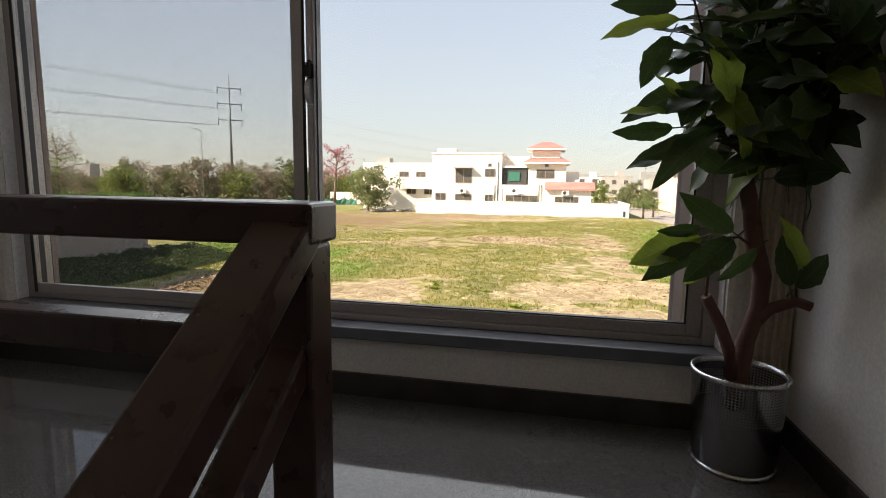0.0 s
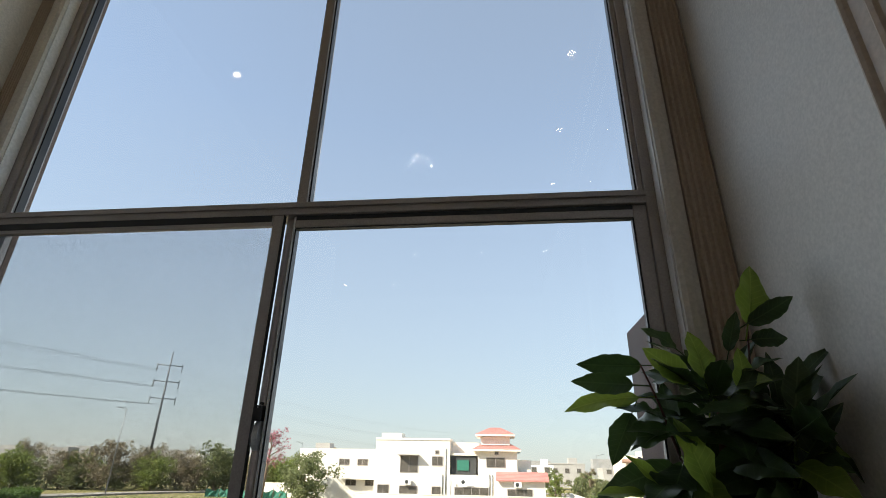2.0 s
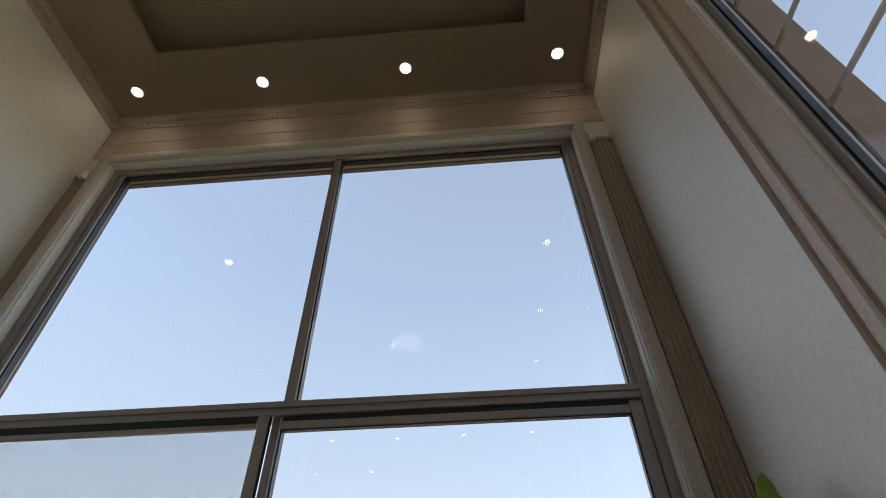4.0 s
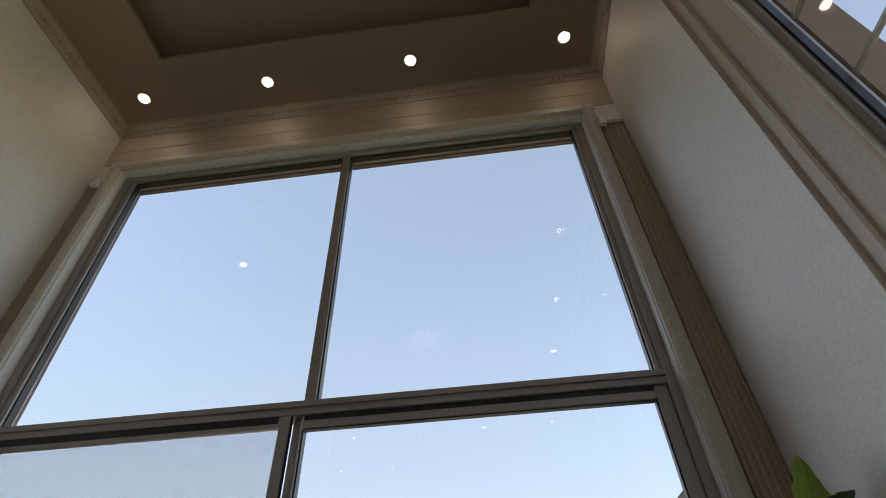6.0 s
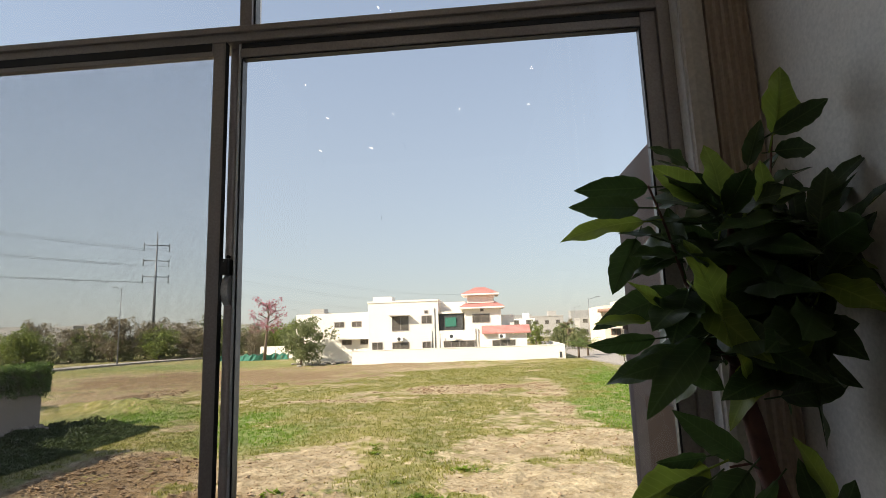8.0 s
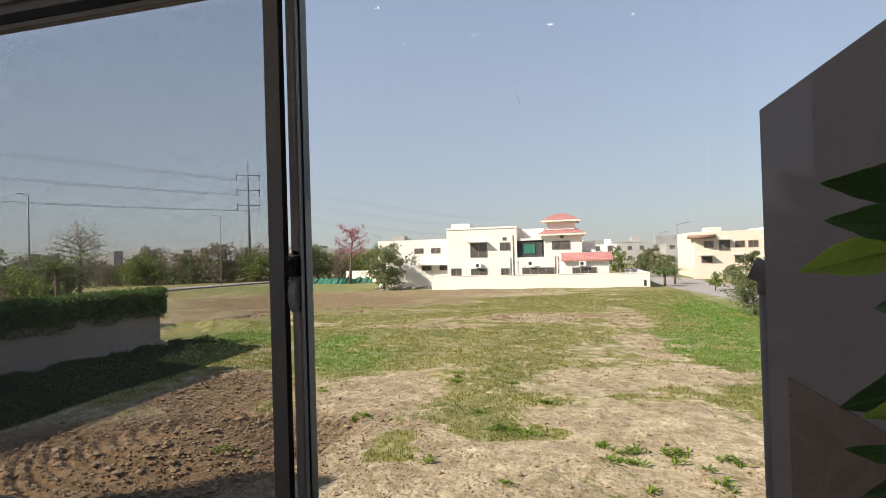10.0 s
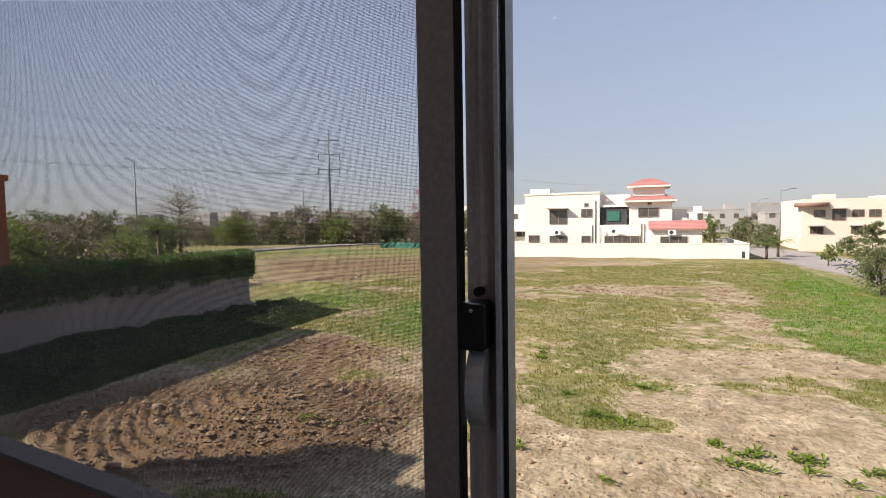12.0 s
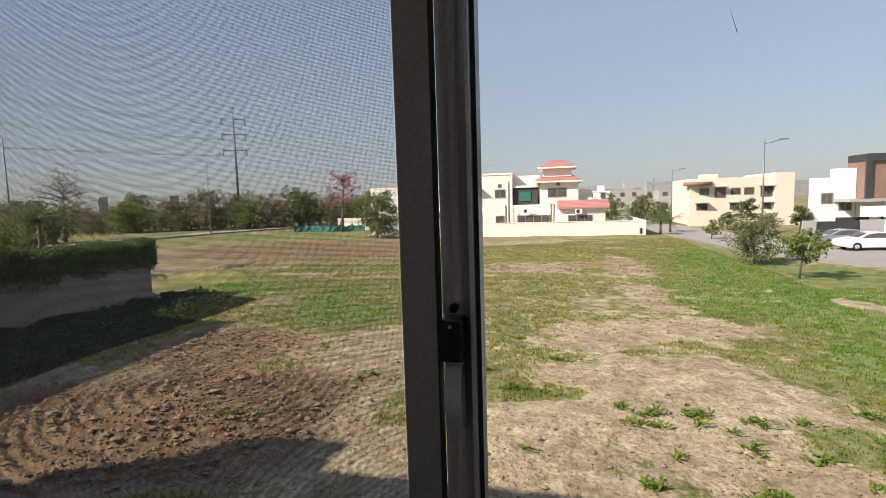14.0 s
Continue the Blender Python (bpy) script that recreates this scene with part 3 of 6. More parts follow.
for x0, x1 in ((UL, -0.0125), (0.0435, UR)):
    wpart("glazing_bead", M_SEAL, (x0, x0 + 0.008, -0.028, 0.015, TZ1, UT), (x1 - 0.008, x1, -0.028, 0.015, TZ1, UT), (x0 + 0.008, x1 - 0.008, -0.028, 0.015, UT - 0.008, UT), (x0 + 0.008, x1 - 0.008, -0.028, 0.015, TZ1, TZ1 + 0.006), bevel=0.0)
wpart("upper_sash_frame", M_ALU, (WX0 + 0.055, UL, -0.045, 0.03, TZ1, 4.555), (UR, WX1 - 0.055, -0.045, 0.03, TZ1, 4.555))
# glass sash in front of the view, on the inner track
SB, ST = 0.374, 2.498
bm = bmesh.new()
COVED = [(-0.062, 0.012), (-0.062, -0.012)] + [(-0.062 + 0.050 * k / 8, -0.014 + 0.007 * math.sin(k / 8 * math.pi) - 0.020 * (k / 8) ** 2) for k in range(9)] + [(-0.012, 0.012)]
extrude_profile(bm, COVED, (0, 0, SB + FZ), (0, 0, ST + FZ), (1, 0, 0), (0, 1, 0))
part("sash_stile", bm, M_ALU, win, "hollow-faced aluminium meeting stile")
wpart("sliding_sash", M_ALU, (GR + 0.002, WX1 - 0.057, -0.045, -0.005, SB, ST),
    (-0.004, GR + 0.002, -0.045, -0.005, SB, 0.424), (-0.004, GR + 0.002, -0.045, -0.005, 2.436, ST))
wpart("sash_seal", M_SEAL, (-0.004, 0.003, -0.035, 0.006, 0.424, 2.436), (GR - 0.006, GR + 0.002, -0.04, -0.010, 0.424, 2.436), (0.003, GR - 0.006, -0.04, -0.010, 0.424, 0.43), (0.003, GR - 0.006, -0.04, -0.010, 2.43, 2.436), bevel=0.0)
wpart("sash_edge", M_ALU_LIGHT, (-0.012, -0.005, -0.045, 0.012, SB, ST), bevel=0.001, label="bright aluminium interlock strip")
# black strips added under the transom for the shadow band there
wpart("head_shade_strip", M_SEAL, (0.003, GR, -0.0485, -0.0452, 2.476, ST), (GL, -0.121, -0.0685, -0.0652, 2.462, ST), bevel=0.0)
wpart("jamb_seal", M_SEAL, (WX0 + 0.0575, WX0 + 0.068, -0.0685, -0.0652, SB, ST), (GL - 0.005, GL + 0.001, -0.0685, -0.0652, SB, ST), (WX0 + 0.0552, WX0 + 0.062, -0.028, 0.006, SB, ST), bevel=0.0)
# insect-screen sash on the room side
wpart("screen_sash", M_ALU, (-0.115, -0.057, -0.065, -0.04, SB, ST), (WX0 + 0.057, GL, -0.065, -0.035, SB, ST),
    (GL, -0.120, -0.065, -0.035, SB, 0.424), (GL, -0.120, -0.065, -0.035, 2.44, ST))
wpart("screen_stop", M_SEAL, (-0.0595, -0.0567, -0.0665, -0.04, SB, ST), bevel=0.0)
glaze(wpart("pane", M_GLASS, (0.0, GR, -0.018, -0.012, 0.42, 2.44), bevel=0.0), 1)
glaze(wpart("pane", M_GLASS, (GL - 0.02, -0.05, 0.02, 0.026, 0.42, 2.46), bevel=0.0), 1)
glaze(wpart("pane", M_GLASS, (UL + 0.004, -0.0145, -0.003, 0.003, TZ1 + 0.004, UT - 0.004), bevel=0.0), 1)
glaze(wpart("pane", M_GLASS, (0.0455, UR - 0.004, -0.003, 0.003, TZ1 + 0.004, UT - 0.004), bevel=0.0), 1)


def screen():
    """Woven screen: crossing wires 2 mm apart."""
    v, f = [], []

    weave = random.Random(31)

    def wire(a, b, along):
        n = len(v)
        a += weave.uniform(-0.0002, 0.0002)
        r = 0.000102 if along == "z" else 0.000132
        if along == "z":
            o = ((-r, -r), (r, -r), (r, r), (-r, r))
            v.extend([(a + i, -0.05 + j, 0.424 + FZ) for i, j in o] + [(a + i, -0.05 + j, 2.44 + FZ) for i, j in o])
        else:
            o = ((-r, -r), (r, -r), (r, r), (-r, r))
            v.extend([(GL, -0.05 + i, a + j + FZ) for i, j in o] + [(-0.120, -0.05 + i, a + j + FZ) for i, j in o])
        f.extend([(n, n + 1, n + 5, n + 4), (n + 1, n + 2, n + 6, n + 5), (n + 2, n + 3, n + 7, n + 6), (n + 3, n, n + 4, n + 7)])

    x = GL + 0.002
    while x < -0.121:
        wire(x, 0, "z")
        x += 0.002
    z = 0.426
    while z < 2.438:
        wire(z, 0, "x")
        z += 0.002
    return raw("insect_screen", v, f, M_WIRE, win, "fine dark insect screen mesh")


screen()
# latch: black body, pivot and a bowed pull
LX, LZ = -0.040, 1.525
bm = bmesh.new()
box(bm, LX - 0.020, LX + 0.019, -0.066, -0.021, LZ - 0.034 + FZ, LZ + 0.032 + FZ, 0.005)
latch = part("latch", bm, M_PLASTIC, win, "black plastic sash latch")
bm = bmesh.new()
tube(bm, [(LX, -0.019, LZ + 0.043 + FZ), (LX, -0.034, LZ + 0.043 + FZ)], 0.007, 14)
part("latch_knob", bm, M_PLASTIC, latch)
bm = bmesh.new()
tube(bm, [(LX, -0.0655, LZ + 0.022 + FZ), (LX, -0.0675, LZ + 0.022 + FZ)], 0.0028, 10)
part("screw", bm, M_CHROME, latch, "small bright screw")
bm = bmesh.new()
D = [(-0.0195, LZ - 0.034)] + [(-0.030 - 0.030 * math.sin(k / 10 * math.pi) ** 0.7, LZ - 0.034 - 0.122 * k / 10) for k in range(11)] + [(-0.0195, LZ - 0.156)]
sides = [[bm.verts.new((LX + sx * 0.013, yy, zz + FZ)) for yy, zz in D] for sx in (-1, 1)]
for k in range(len(D)):
    j = (k + 1) % len(D)
    bm.faces.new((sides[0][k], sides[0][j], sides[1][j], sides[1][k]))
bm.faces.new(sides[0])
bm.faces.new(sides[1][::-1])
part("pull_handle", bm, M_ALU_LIGHT, latch, "bowed aluminium pull handle")

# dried marks on the glass
for x, z, l, lean in ((0.597, 1.692, 0.022, 0.0), (0.705, 1.985, 0.035, 0.35), (0.357, 1.95, 0.032, 0.3), (0.86, 1.42, 0.006, 0.0), (0.30, 2.16, 0.005, 0.4)):
    bm = bmesh.new()
    tube(bm, [(x - lean * l, -0.0187, z + l + FZ), (x, -0.0187, z + FZ)], [0.0001, 0.0005 if lean else 0.0008], 6)
    part("dried_mark", bm, M_SEAL, win, "small dark dried streak on the glass")

# ---- side window on the stair wall ----
win2 = structure(thing("window_2", "", "", (XR, RY1, RZ0)), "tall side window with slim bars and moulded surround", "window")
o = Vector((XR, RY1, RZ0))


def w2part(name, material, *specs, label="", bevel=0.003):
    bm = bmesh.new()
    for x0, x1, y0, y1, z0, z1 in specs:
        box(bm, x0 - o.x, x1 - o.x, y0 - o.y, y1 - o.y, z0 - o.z, z1 - o.z, bevel)
    return part(name, bm, material, win2, label)


w2part("frame", M_ALU, (XR + 0.03, XR + 0.10, RY1 - 0.034, RY1 - 0.002, RZ0 + 0.002, RZ1 - 0.002), (XR + 0.03, XR + 0.10, RY0 + 0.002, RY0 + 0.05, RZ0 + 0.002, RZ1 - 0.002),
    (XR + 0.03, XR + 0.10, RY0 + 0.05, RY1 - 0.05, RZ0 + 0.002, RZ0 + 0.05), (XR + 0.03, XR + 0.10, RY0 + 0.05, RY1 - 0.05, RZ1 - 0.05, RZ1 - 0.002))
w2part("seal", M_SEAL, (XR + 0.045, XR + 0.075, RY1 - 0.044, RY1 - 0.034, RZ0 + 0.05, RZ1 - 0.05), bevel=0.0)
glaze(w2part("pane", M_GLASS, (XR + 0.062, XR + 0.068, RY0 + 0.05, RY1 - 0.036, RZ0 + 0.05, RZ1 - 0.05), bevel=0.0), 0)
for k in range(6):
    z = 2.44 + k * 0.375
    w2part("bar", M_ALU, (XR + 0.085, XR + 0.10, RY0 + 0.05, RY1 - 0.05, z - 0.008, z + 0.008), bevel=0.002)
bm = bmesh.new()
SUR = [(0, 0), (0, 0.262), (0.010, 0.262), (0.022, 0.255), (0.026, 0.246), (0.020, 0.236), (0.012, 0.228), (0.012, 0.178), (0.022, 0.170), (0.030, 0.158), (0.026, 0.145), (0.016, 0.138), (0.016, 0.022), (0.022, 0.016), (0.022, 0.0)]
extrude_profile(bm, SUR, (0, 0, -0.3), (0, 0, RZ1 - RZ0 + 0.3), (-1, 0, 0), (0, 1, 0))
extrude_profile(bm, SUR, (0, RY0 - RY1, -0.3), (0, RY0 - RY1, RZ1 - RZ0 + 0.3), (-1, 0, 0), (0, -1, 0))
extrude_profile(bm, SUR, (0, RY0 - RY1, RZ1 - RZ0), (0, 0, RZ1 - RZ0), (-1, 0, 0), (0, 0, 1))
extrude_profile(bm, SUR, (0, RY0 - RY1, 0), (0, 0, 0), (-1, 0, 0), (0, 0, -1))
part("surround", bm, M_TRIM, win2, "beige moulded surround")

# ---- stairs going down behind the landing ----
stair = thing("staircase", "granite stair flight leading down from the landing", "staircase", (1.45, LAND, HALL))
RISE, GO = 2.6 / 15, 0.255
so = Vector((1.45, LAND, HALL))
for k in range(1, 15):
    z, y1 = -k * RISE, LAND - (k - 1) * GO
    bm = bmesh.new()
    box(bm, 0.70 - so.x, XR - 0.002 - so.x, y1 - GO - 0.02 - so.y, y1 - 0.004 - so.y, z - 0.03 - so.z, z - so.z, 0.006)
    part("tread", bm, M_FLOOR, stair)
for k in range(1, 16):
    z, y1 = -k * RISE, LAND - (k - 1) * GO
    bm = bmesh.new()
    box(bm, 0.70 - so.x, XR - 0.002 - so.x, y1 - 0.02 - so.y - 0.002, y1 - so.y - 0.004, max(z, HALL + 0.003) - so.z, z + RISE - (0.034 if k > 1 else 0.165) - so.z if k > 1 else -0.165 - so.z)
    part("riser", bm, M_GRANITE_DARK, stair)
# sloping concrete under the steps
bm = bmesh.new()
extrude_profile(bm, [(0, -0.2), (0.0, -0.42), (14 * GO, -14 * RISE - 0.2), (14 * GO, -14 * RISE - 0.04)], (0.70 - so.x, LAND - 0.03 - so.y, -so.z), (XR - 0.004 - so.x, LAND - 0.03 - so.y, -so.z), (0, -1, 0))
part("stair_slab", bm, M_WALL, stair)

# ---- the wooden balustrade ----
rail = thing("balustrade", "dark stained wooden balustrade with worn square handrail", "balustrade", (0.76, LAND, 0.0))
ro = Vector((0.76, LAND, 0.0))


def rpart(name, specs, m=None, label="", bevel=0.006):
    bm = bmesh.new()
    for x0, x1, y0, y1, z0, z1 in specs:
        box(bm, x0 - ro.x, x1 - ro.x, y0 - ro.y, y1 - ro.y, z0 - ro.z, z1 - ro.z, bevel, m)
    return part(name, bm, M_WOOD, rail, label)


NX0, NX1 = 0.712, 0.78
rpart("newel_post", [(NX0, NX1, LAND - 0.035, LAND + 0.035, 0.0, 0.925)])
rpart("guard_rail", [(XL, NX1 + 0.006, LAND - 0.045, LAND + 0.045, 0.925, 0.983)])
rpart("middle_rail", [(XL, NX0, LAND - 0.028, LAND + 0.028, 0.742, 0.80)])
for k in range(1, 3):
    x = NX0 - k * 1.35
    rpart("post", [(x - 0.03, x + 0.03, LAND - 0.03, LAND + 0.03, 0.0, 0.925)])


def sloped(name, z, half, thick, length, drop):
    bm = bmesh.new()
    ang = math.atan2(drop, 1.0)
    box(bm, -half, half, -length, 0.0, -thick, 0.0, 0.006)
    m = Matrix.Translation(Vector((0.742, LAND - 0.02, z)) - ro) @ Matrix.Rotation(ang, 4, "X")
    bmesh.ops.transform(bm, matrix=m, verts=bm.verts[:])
    return part(name, bm, M_WOOD, rail)


sloped("stair_handrail", 0.975, 0.042, 0.05, 4.2, 0.72)
sloped("stair_middle_rail", 0.79, 0.028, 0.046, 4.2, 0.72)
for k in (5, 10, 14):
    y = LAND - k * GO + 0.1
    z = -k * RISE
    rpart("stair_post", [(0.73, 0.785, y - 0.03, y + 0.03, z, 0.93 - 0.72 * (LAND - y))])

# ---- ceiling lights ----
def downlight(x, y, r=0.042):
    d = thing("downlight", "round recessed ceiling downlight, switched on", "ceiling light", (x, y, ZC), "recessed downlights")
    bm = bmesh.new()
    lathe(bm, [(r * 0.98, 0.0), (r * 1.25, -0.003), (r * 1.35, 0.0)], 24)
    part("trim_ring", bm, M_TRIM, d)
    bm = bmesh.new()
    lathe(bm, [(0.0005, -0.002), (r * 0.98, -0.002)], 24)
    part("lens", bm, M_LAMP, d, "glowing warm white lens")
    return d


lamp = downlight(-1.61, -0.42)
spots = [(-0.58, -0.42), (0.57, -0.44), (1.75, -0.46), (-1.68, -1.67), (1.82, -1.68), (1.83, -2.93), (1.85, -4.2), (-1.72, -5.4), (1.86, -5.4), (-1.72, -6.72), (-0.52, -6.72), (0.70, -6.72), (1.93, -6.72), (-2.6, -7.1), (-2.43, -8.4), (-1.31, -8.4)]
for x, y in spots:
    copy_thing(lamp, pose(x, y, ZC))
for x, y in [(-1.61, -0.42)] + spots[:5]:
    s = new("downlight_beam", bpy.data.lights.new("downlight_beam", "SPOT"))
    s.data.energy, s.data.color, s.data.spot_size, s.data.spot_blend, s.data.shadow_soft_size = 0.06, (1.0, 0.60, 0.32), radians(150), 0.9, 0.04
    s.location = (x, y, ZC - 0.03)
ring = thing("ceiling_lamp_cluster", "square ceiling fixture with eight small lamps, switched on", "ceiling light", (0.025, -3.765, ZC + TD))
ring.rotation_euler = (0, 0, radians(-30))
RH = 0.150
for x0, x1, y0, y1 in ((-RH - 0.03, RH + 0.03, -RH - 0.03, -RH + 0.03), (-RH - 0.03, RH + 0.03, RH - 0.03, RH + 0.03), (-RH - 0.03, -RH + 0.03, -RH + 0.032, RH - 0.032), (RH - 0.03, RH + 0.03, -RH + 0.032, RH - 0.032)):
    boxes("frame_bar", M_CEIL, (x0, x1, y0, y1, -0.02, 0.0), parent=ring, bevel=0.003)
for x, y in ((-1, -1), (0, -1), (1, -1), (1, 0), (1, 1), (0, 1), (-1, 1), (-1, 0)):
    bm = bmesh.new()
    lathe(bm, [(0.0005, -0.0202), (0.020, -0.0202)], 14, (x * RH, y * RH, 0))
    part("bulb", bm, M_BULB, ring, "glowing warm bulb")


# ---- the potted plant on the landing ----
PX, PY = 1.79, -0.37
pot = thing("plant_pot", "brushed steel pot with perforated band on the granite floor", "plant pot", (PX, PY, 0.0))
bm = bmesh.new()
lathe(bm, [(0.135, 0.012), (0.146, 0.10), (0.150, 0.20), (0.154, 0.345)], 48)
part("shell", bm, M_PERF, pot)
bm = bmesh.new()
lathe(bm, [(0.148, 0.335), (0.157, 0.338), (0.162, 0.347), (0.157, 0.356), (0.148, 0.352), (0.148, 0.335)], 48)
part("rim", bm, M_CHROME, pot, "rolled bright steel rim")
bm = bmesh.new()
lathe(bm, [(0.0005, 0.0), (0.140, 0.0), (0.143, 0.008), (0.138, 0.014), (0.0005, 0.016)], 48)
part("base", bm, M_CHROME, pot)
bm = bmesh.new()
lathe(bm, [(0.0005, 0.21), (0.06, 0.215), (0.147, 0.20)], 32)
part("filling", bm, M_SOIL, pot)

plant = thing("artificial_plant", "artificial fiddle-leaf plant with twisted brown stem in a pot", "plant", (PX, PY, 0.2))
po = Vector((PX, PY, 0.2))


def ppart(name, pts, radii):
    bm = bmesh.new()
    tube(bm, [Vector(p) - po for p in pts], radii, 12)
    return part(name, bm, M_TRUNK, plant)


ppart("stem", [(1.775, -0.38, 0.17), (1.785, -0.38, 0.34), (1.80, -0.37, 0.46), (1.835, -0.36, 0.58), (1.835, -0.37, 0.70), (1.79, -0.39, 0.82), (1.765, -0.40, 0.95), (1.735, -0.40, 1.08), (1.74, -0.40, 1.25), (1.77, -0.41, 1.60)], [0.036, 0.034, 0.030, 0.029, 0.030, 0.031, 0.027, 0.023, 0.017, 0.007])
ppart("branch", [(1.76, -0.39, 0.33), (1.735, -0.41, 0.44), (1.69, -0.43, 0.54), (1.635, -0.45, 0.635)], [0.024, 0.022, 0.020, 0.017])
ppart("branch", [(1.81, -0.36, 0.50), (1.86, -0.38, 0.585), (1.93, -0.41, 0.625), (1.975, -0.42, 0.61)], [0.022, 0.021, 0.019, 0.017])
ppart("branch", [(1.74, -0.40, 1.15), (1.66, -0.42, 1.27), (1.60, -0.44, 1.36)], [0.012, 0.010, 0.006])
ppart("branch", [(1.75, -0.40, 1.20), (1.84, -0.42, 1.32), (1.92, -0.44, 1.40)], [0.012, 0.009, 0.006])
ppart("branch", [(1.75, -0.40, 1.10), (1.65, -0.47, 1.17), (1.58, -0.52, 1.19)], [0.010, 0.008, 0.005])


def leaf_mesh(length, width, fold, droop, wave, seed):
    """A broad pointed leaf with a wavy rim; "rim" runs from the midrib outwards."""
    bm = bmesh.new()
    rim = bm.verts.layers.float.new("rim")
    rows, cols = 17, (-1, -0.82, -0.45, 0, 0.45, 0.82, 1)
    grid = []
    for i in range(rows):
        u = i / (rows - 1)
        w = width / 2 * (math.sin(math.pi * u ** 0.82) ** 0.62 if 0 < u < 1 else 0.0) * (1.0 - 0.45 * max(0.0, u - 0.72) / 0.28) * (1 + 0.05 * math.sin(u * 31 + seed * 2))
        z = -droop * u * u * length
        row = []
        for j in cols:
            zz = z + abs(j) * w * fold + wave * math.sin(u * 13 + (2.0 if j > 0 else 0.0) + seed * 1.7) * j * j * w * 0.9
            v = bm.verts.new((j * w, u * length, zz))
            v[rim] = abs(j)
            row.append(v)
        grid.append(row)
    for r0, r1 in zip(grid, grid[1:]):
        for j in range(len(cols) - 1):
            f = bm.faces.new((r0[j], r0[j + 1], r1[j + 1], r1[j]))
            f.smooth = True
    bmesh.ops.remove_doubles(bm, verts=bm.verts[:], dist=0.0004)
    # midrib and stalk
    tube(bm, [(0, -0.05, 0.004), (0, 0, 0.0), (0, length * 0.5, -droop * 0.25 * length - 0.001), (0, length * 0.95, -droop * 0.9 * length)], [0.0028, 0.0026, 0.0018, 0.0006], 5)
    me = bpy.data.meshes.new("leaf")
    bm.to_mesh(me)
    bm.free()
    return me


LEAVES = []
for k, (l, w, fo, dr, wa) in enumerate(((0.21, 0.100, 0.18, 0.20, 0.22), (0.24, 0.090, 0.18, 0.30, 0.22), (0.20, 0.070, 0.25, 0.12, 0.16), (0.23, 0.088, 0.2, 0.45, 0.2), (0.17, 0.090, 0.18, 0.3, 0.26))):
    for material in (M_LEAF, M_LEAF_LIGHT):
        me = leaf_mesh(l, w, fo, dr, wa, k)
        me.materials.append(material)
        LEAVES.append(me)


def leaf(base_at, heading, pitch, roll, kind, light):
    ob = new("leaf", LEAVES[kind * 2 + (1 if light else 0)])
    ob.parent = plant
    ob.matrix_local = Matrix.Translation(Vector(base_at) - po) @ Matrix.Rotation(radians(heading), 4, "Z") @ Matrix.Rotation(radians(pitch), 4, "X") @ Matrix.Rotation(radians(roll), 4, "Y") @ Matrix.Scale(1.1, 4)
    return ob


rl = random.Random(7)
# crown: rosettes of leaves along the stem and its twigs
for at, n, r, tilt in (((1.78, -0.42, 1.58), 10, 0.04, 38), ((1.75, -0.42, 1.46), 13, 0.04, 20), ((1.75, -0.42, 1.34), 12, 0.04, 2), ((1.74, -0.42, 1.20), 11, 0.04, -18),
                       ((1.60, -0.46, 1.44), 10, 0.03, 12), ((1.60, -0.48, 1.30), 9, 0.03, -12), ((1.92, -0.46, 1.50), 11, 0.03, 18), ((1.90, -0.46, 1.36), 10, 0.03, -5), ((1.88, -0.44, 1.22), 9, 0.03, -12), ((1.62, -0.52, 1.19), 8, 0.03, -8), ((1.70, -0.50, 1.55), 8, 0.03, 30), ((1.86, -0.58, 1.30), 9, 0.03, 5), ((1.88, -0.60, 1.46), 9, 0.03, 15), ((1.82, -0.56, 1.14), 8, 0.03, -15)):
    for k in range(n):
        a = 360 * k / n + rl.uniform(-22, 22)
        head = Vector((-math.sin(radians(a)), math.cos(radians(a)), 0))
        # keep clear of the wall and the glass
        room = at[0] + head.x * 0.27 > XR - 0.03 or at[1] + head.y * 0.27 > -0.20
        # leaves that point sideways are rolled to show the camera their faces
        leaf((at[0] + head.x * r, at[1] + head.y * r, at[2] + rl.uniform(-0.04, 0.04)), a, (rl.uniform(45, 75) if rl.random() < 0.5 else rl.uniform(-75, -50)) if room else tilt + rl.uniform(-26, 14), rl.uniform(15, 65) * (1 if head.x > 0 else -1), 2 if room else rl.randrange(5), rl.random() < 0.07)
def leaf_to(base_at, tip, turn, kind, light):
    """A leaf from its stalk to its tip, its face to the room, turned about its length."""
    a, b = Vector(base_at), Vector(tip)
    a.x, b.x = min(a.x, XR - 0.05), min(b.x, XR - 0.02)
    along = (b - a).normalized()
    face = Vector((0, -1, 0.25))
    face = (face - along * face.dot(along)).normalized()
    side = along.cross(face)
    m = Matrix((side, along, face)).transposed().to_4x4()
    ob = new("leaf", LEAVES[kind * 2 + (1 if light else 0)])
    ob.parent = plant
    k = (b - a).length / (0.21, 0.24, 0.20, 0.23, 0.17)[kind]
    ob.matrix_local = Matrix.Translation(a - po) @ m @ Matrix.Rotation(radians(turn), 4, "Y") @ Matrix.Scale(k, 4)


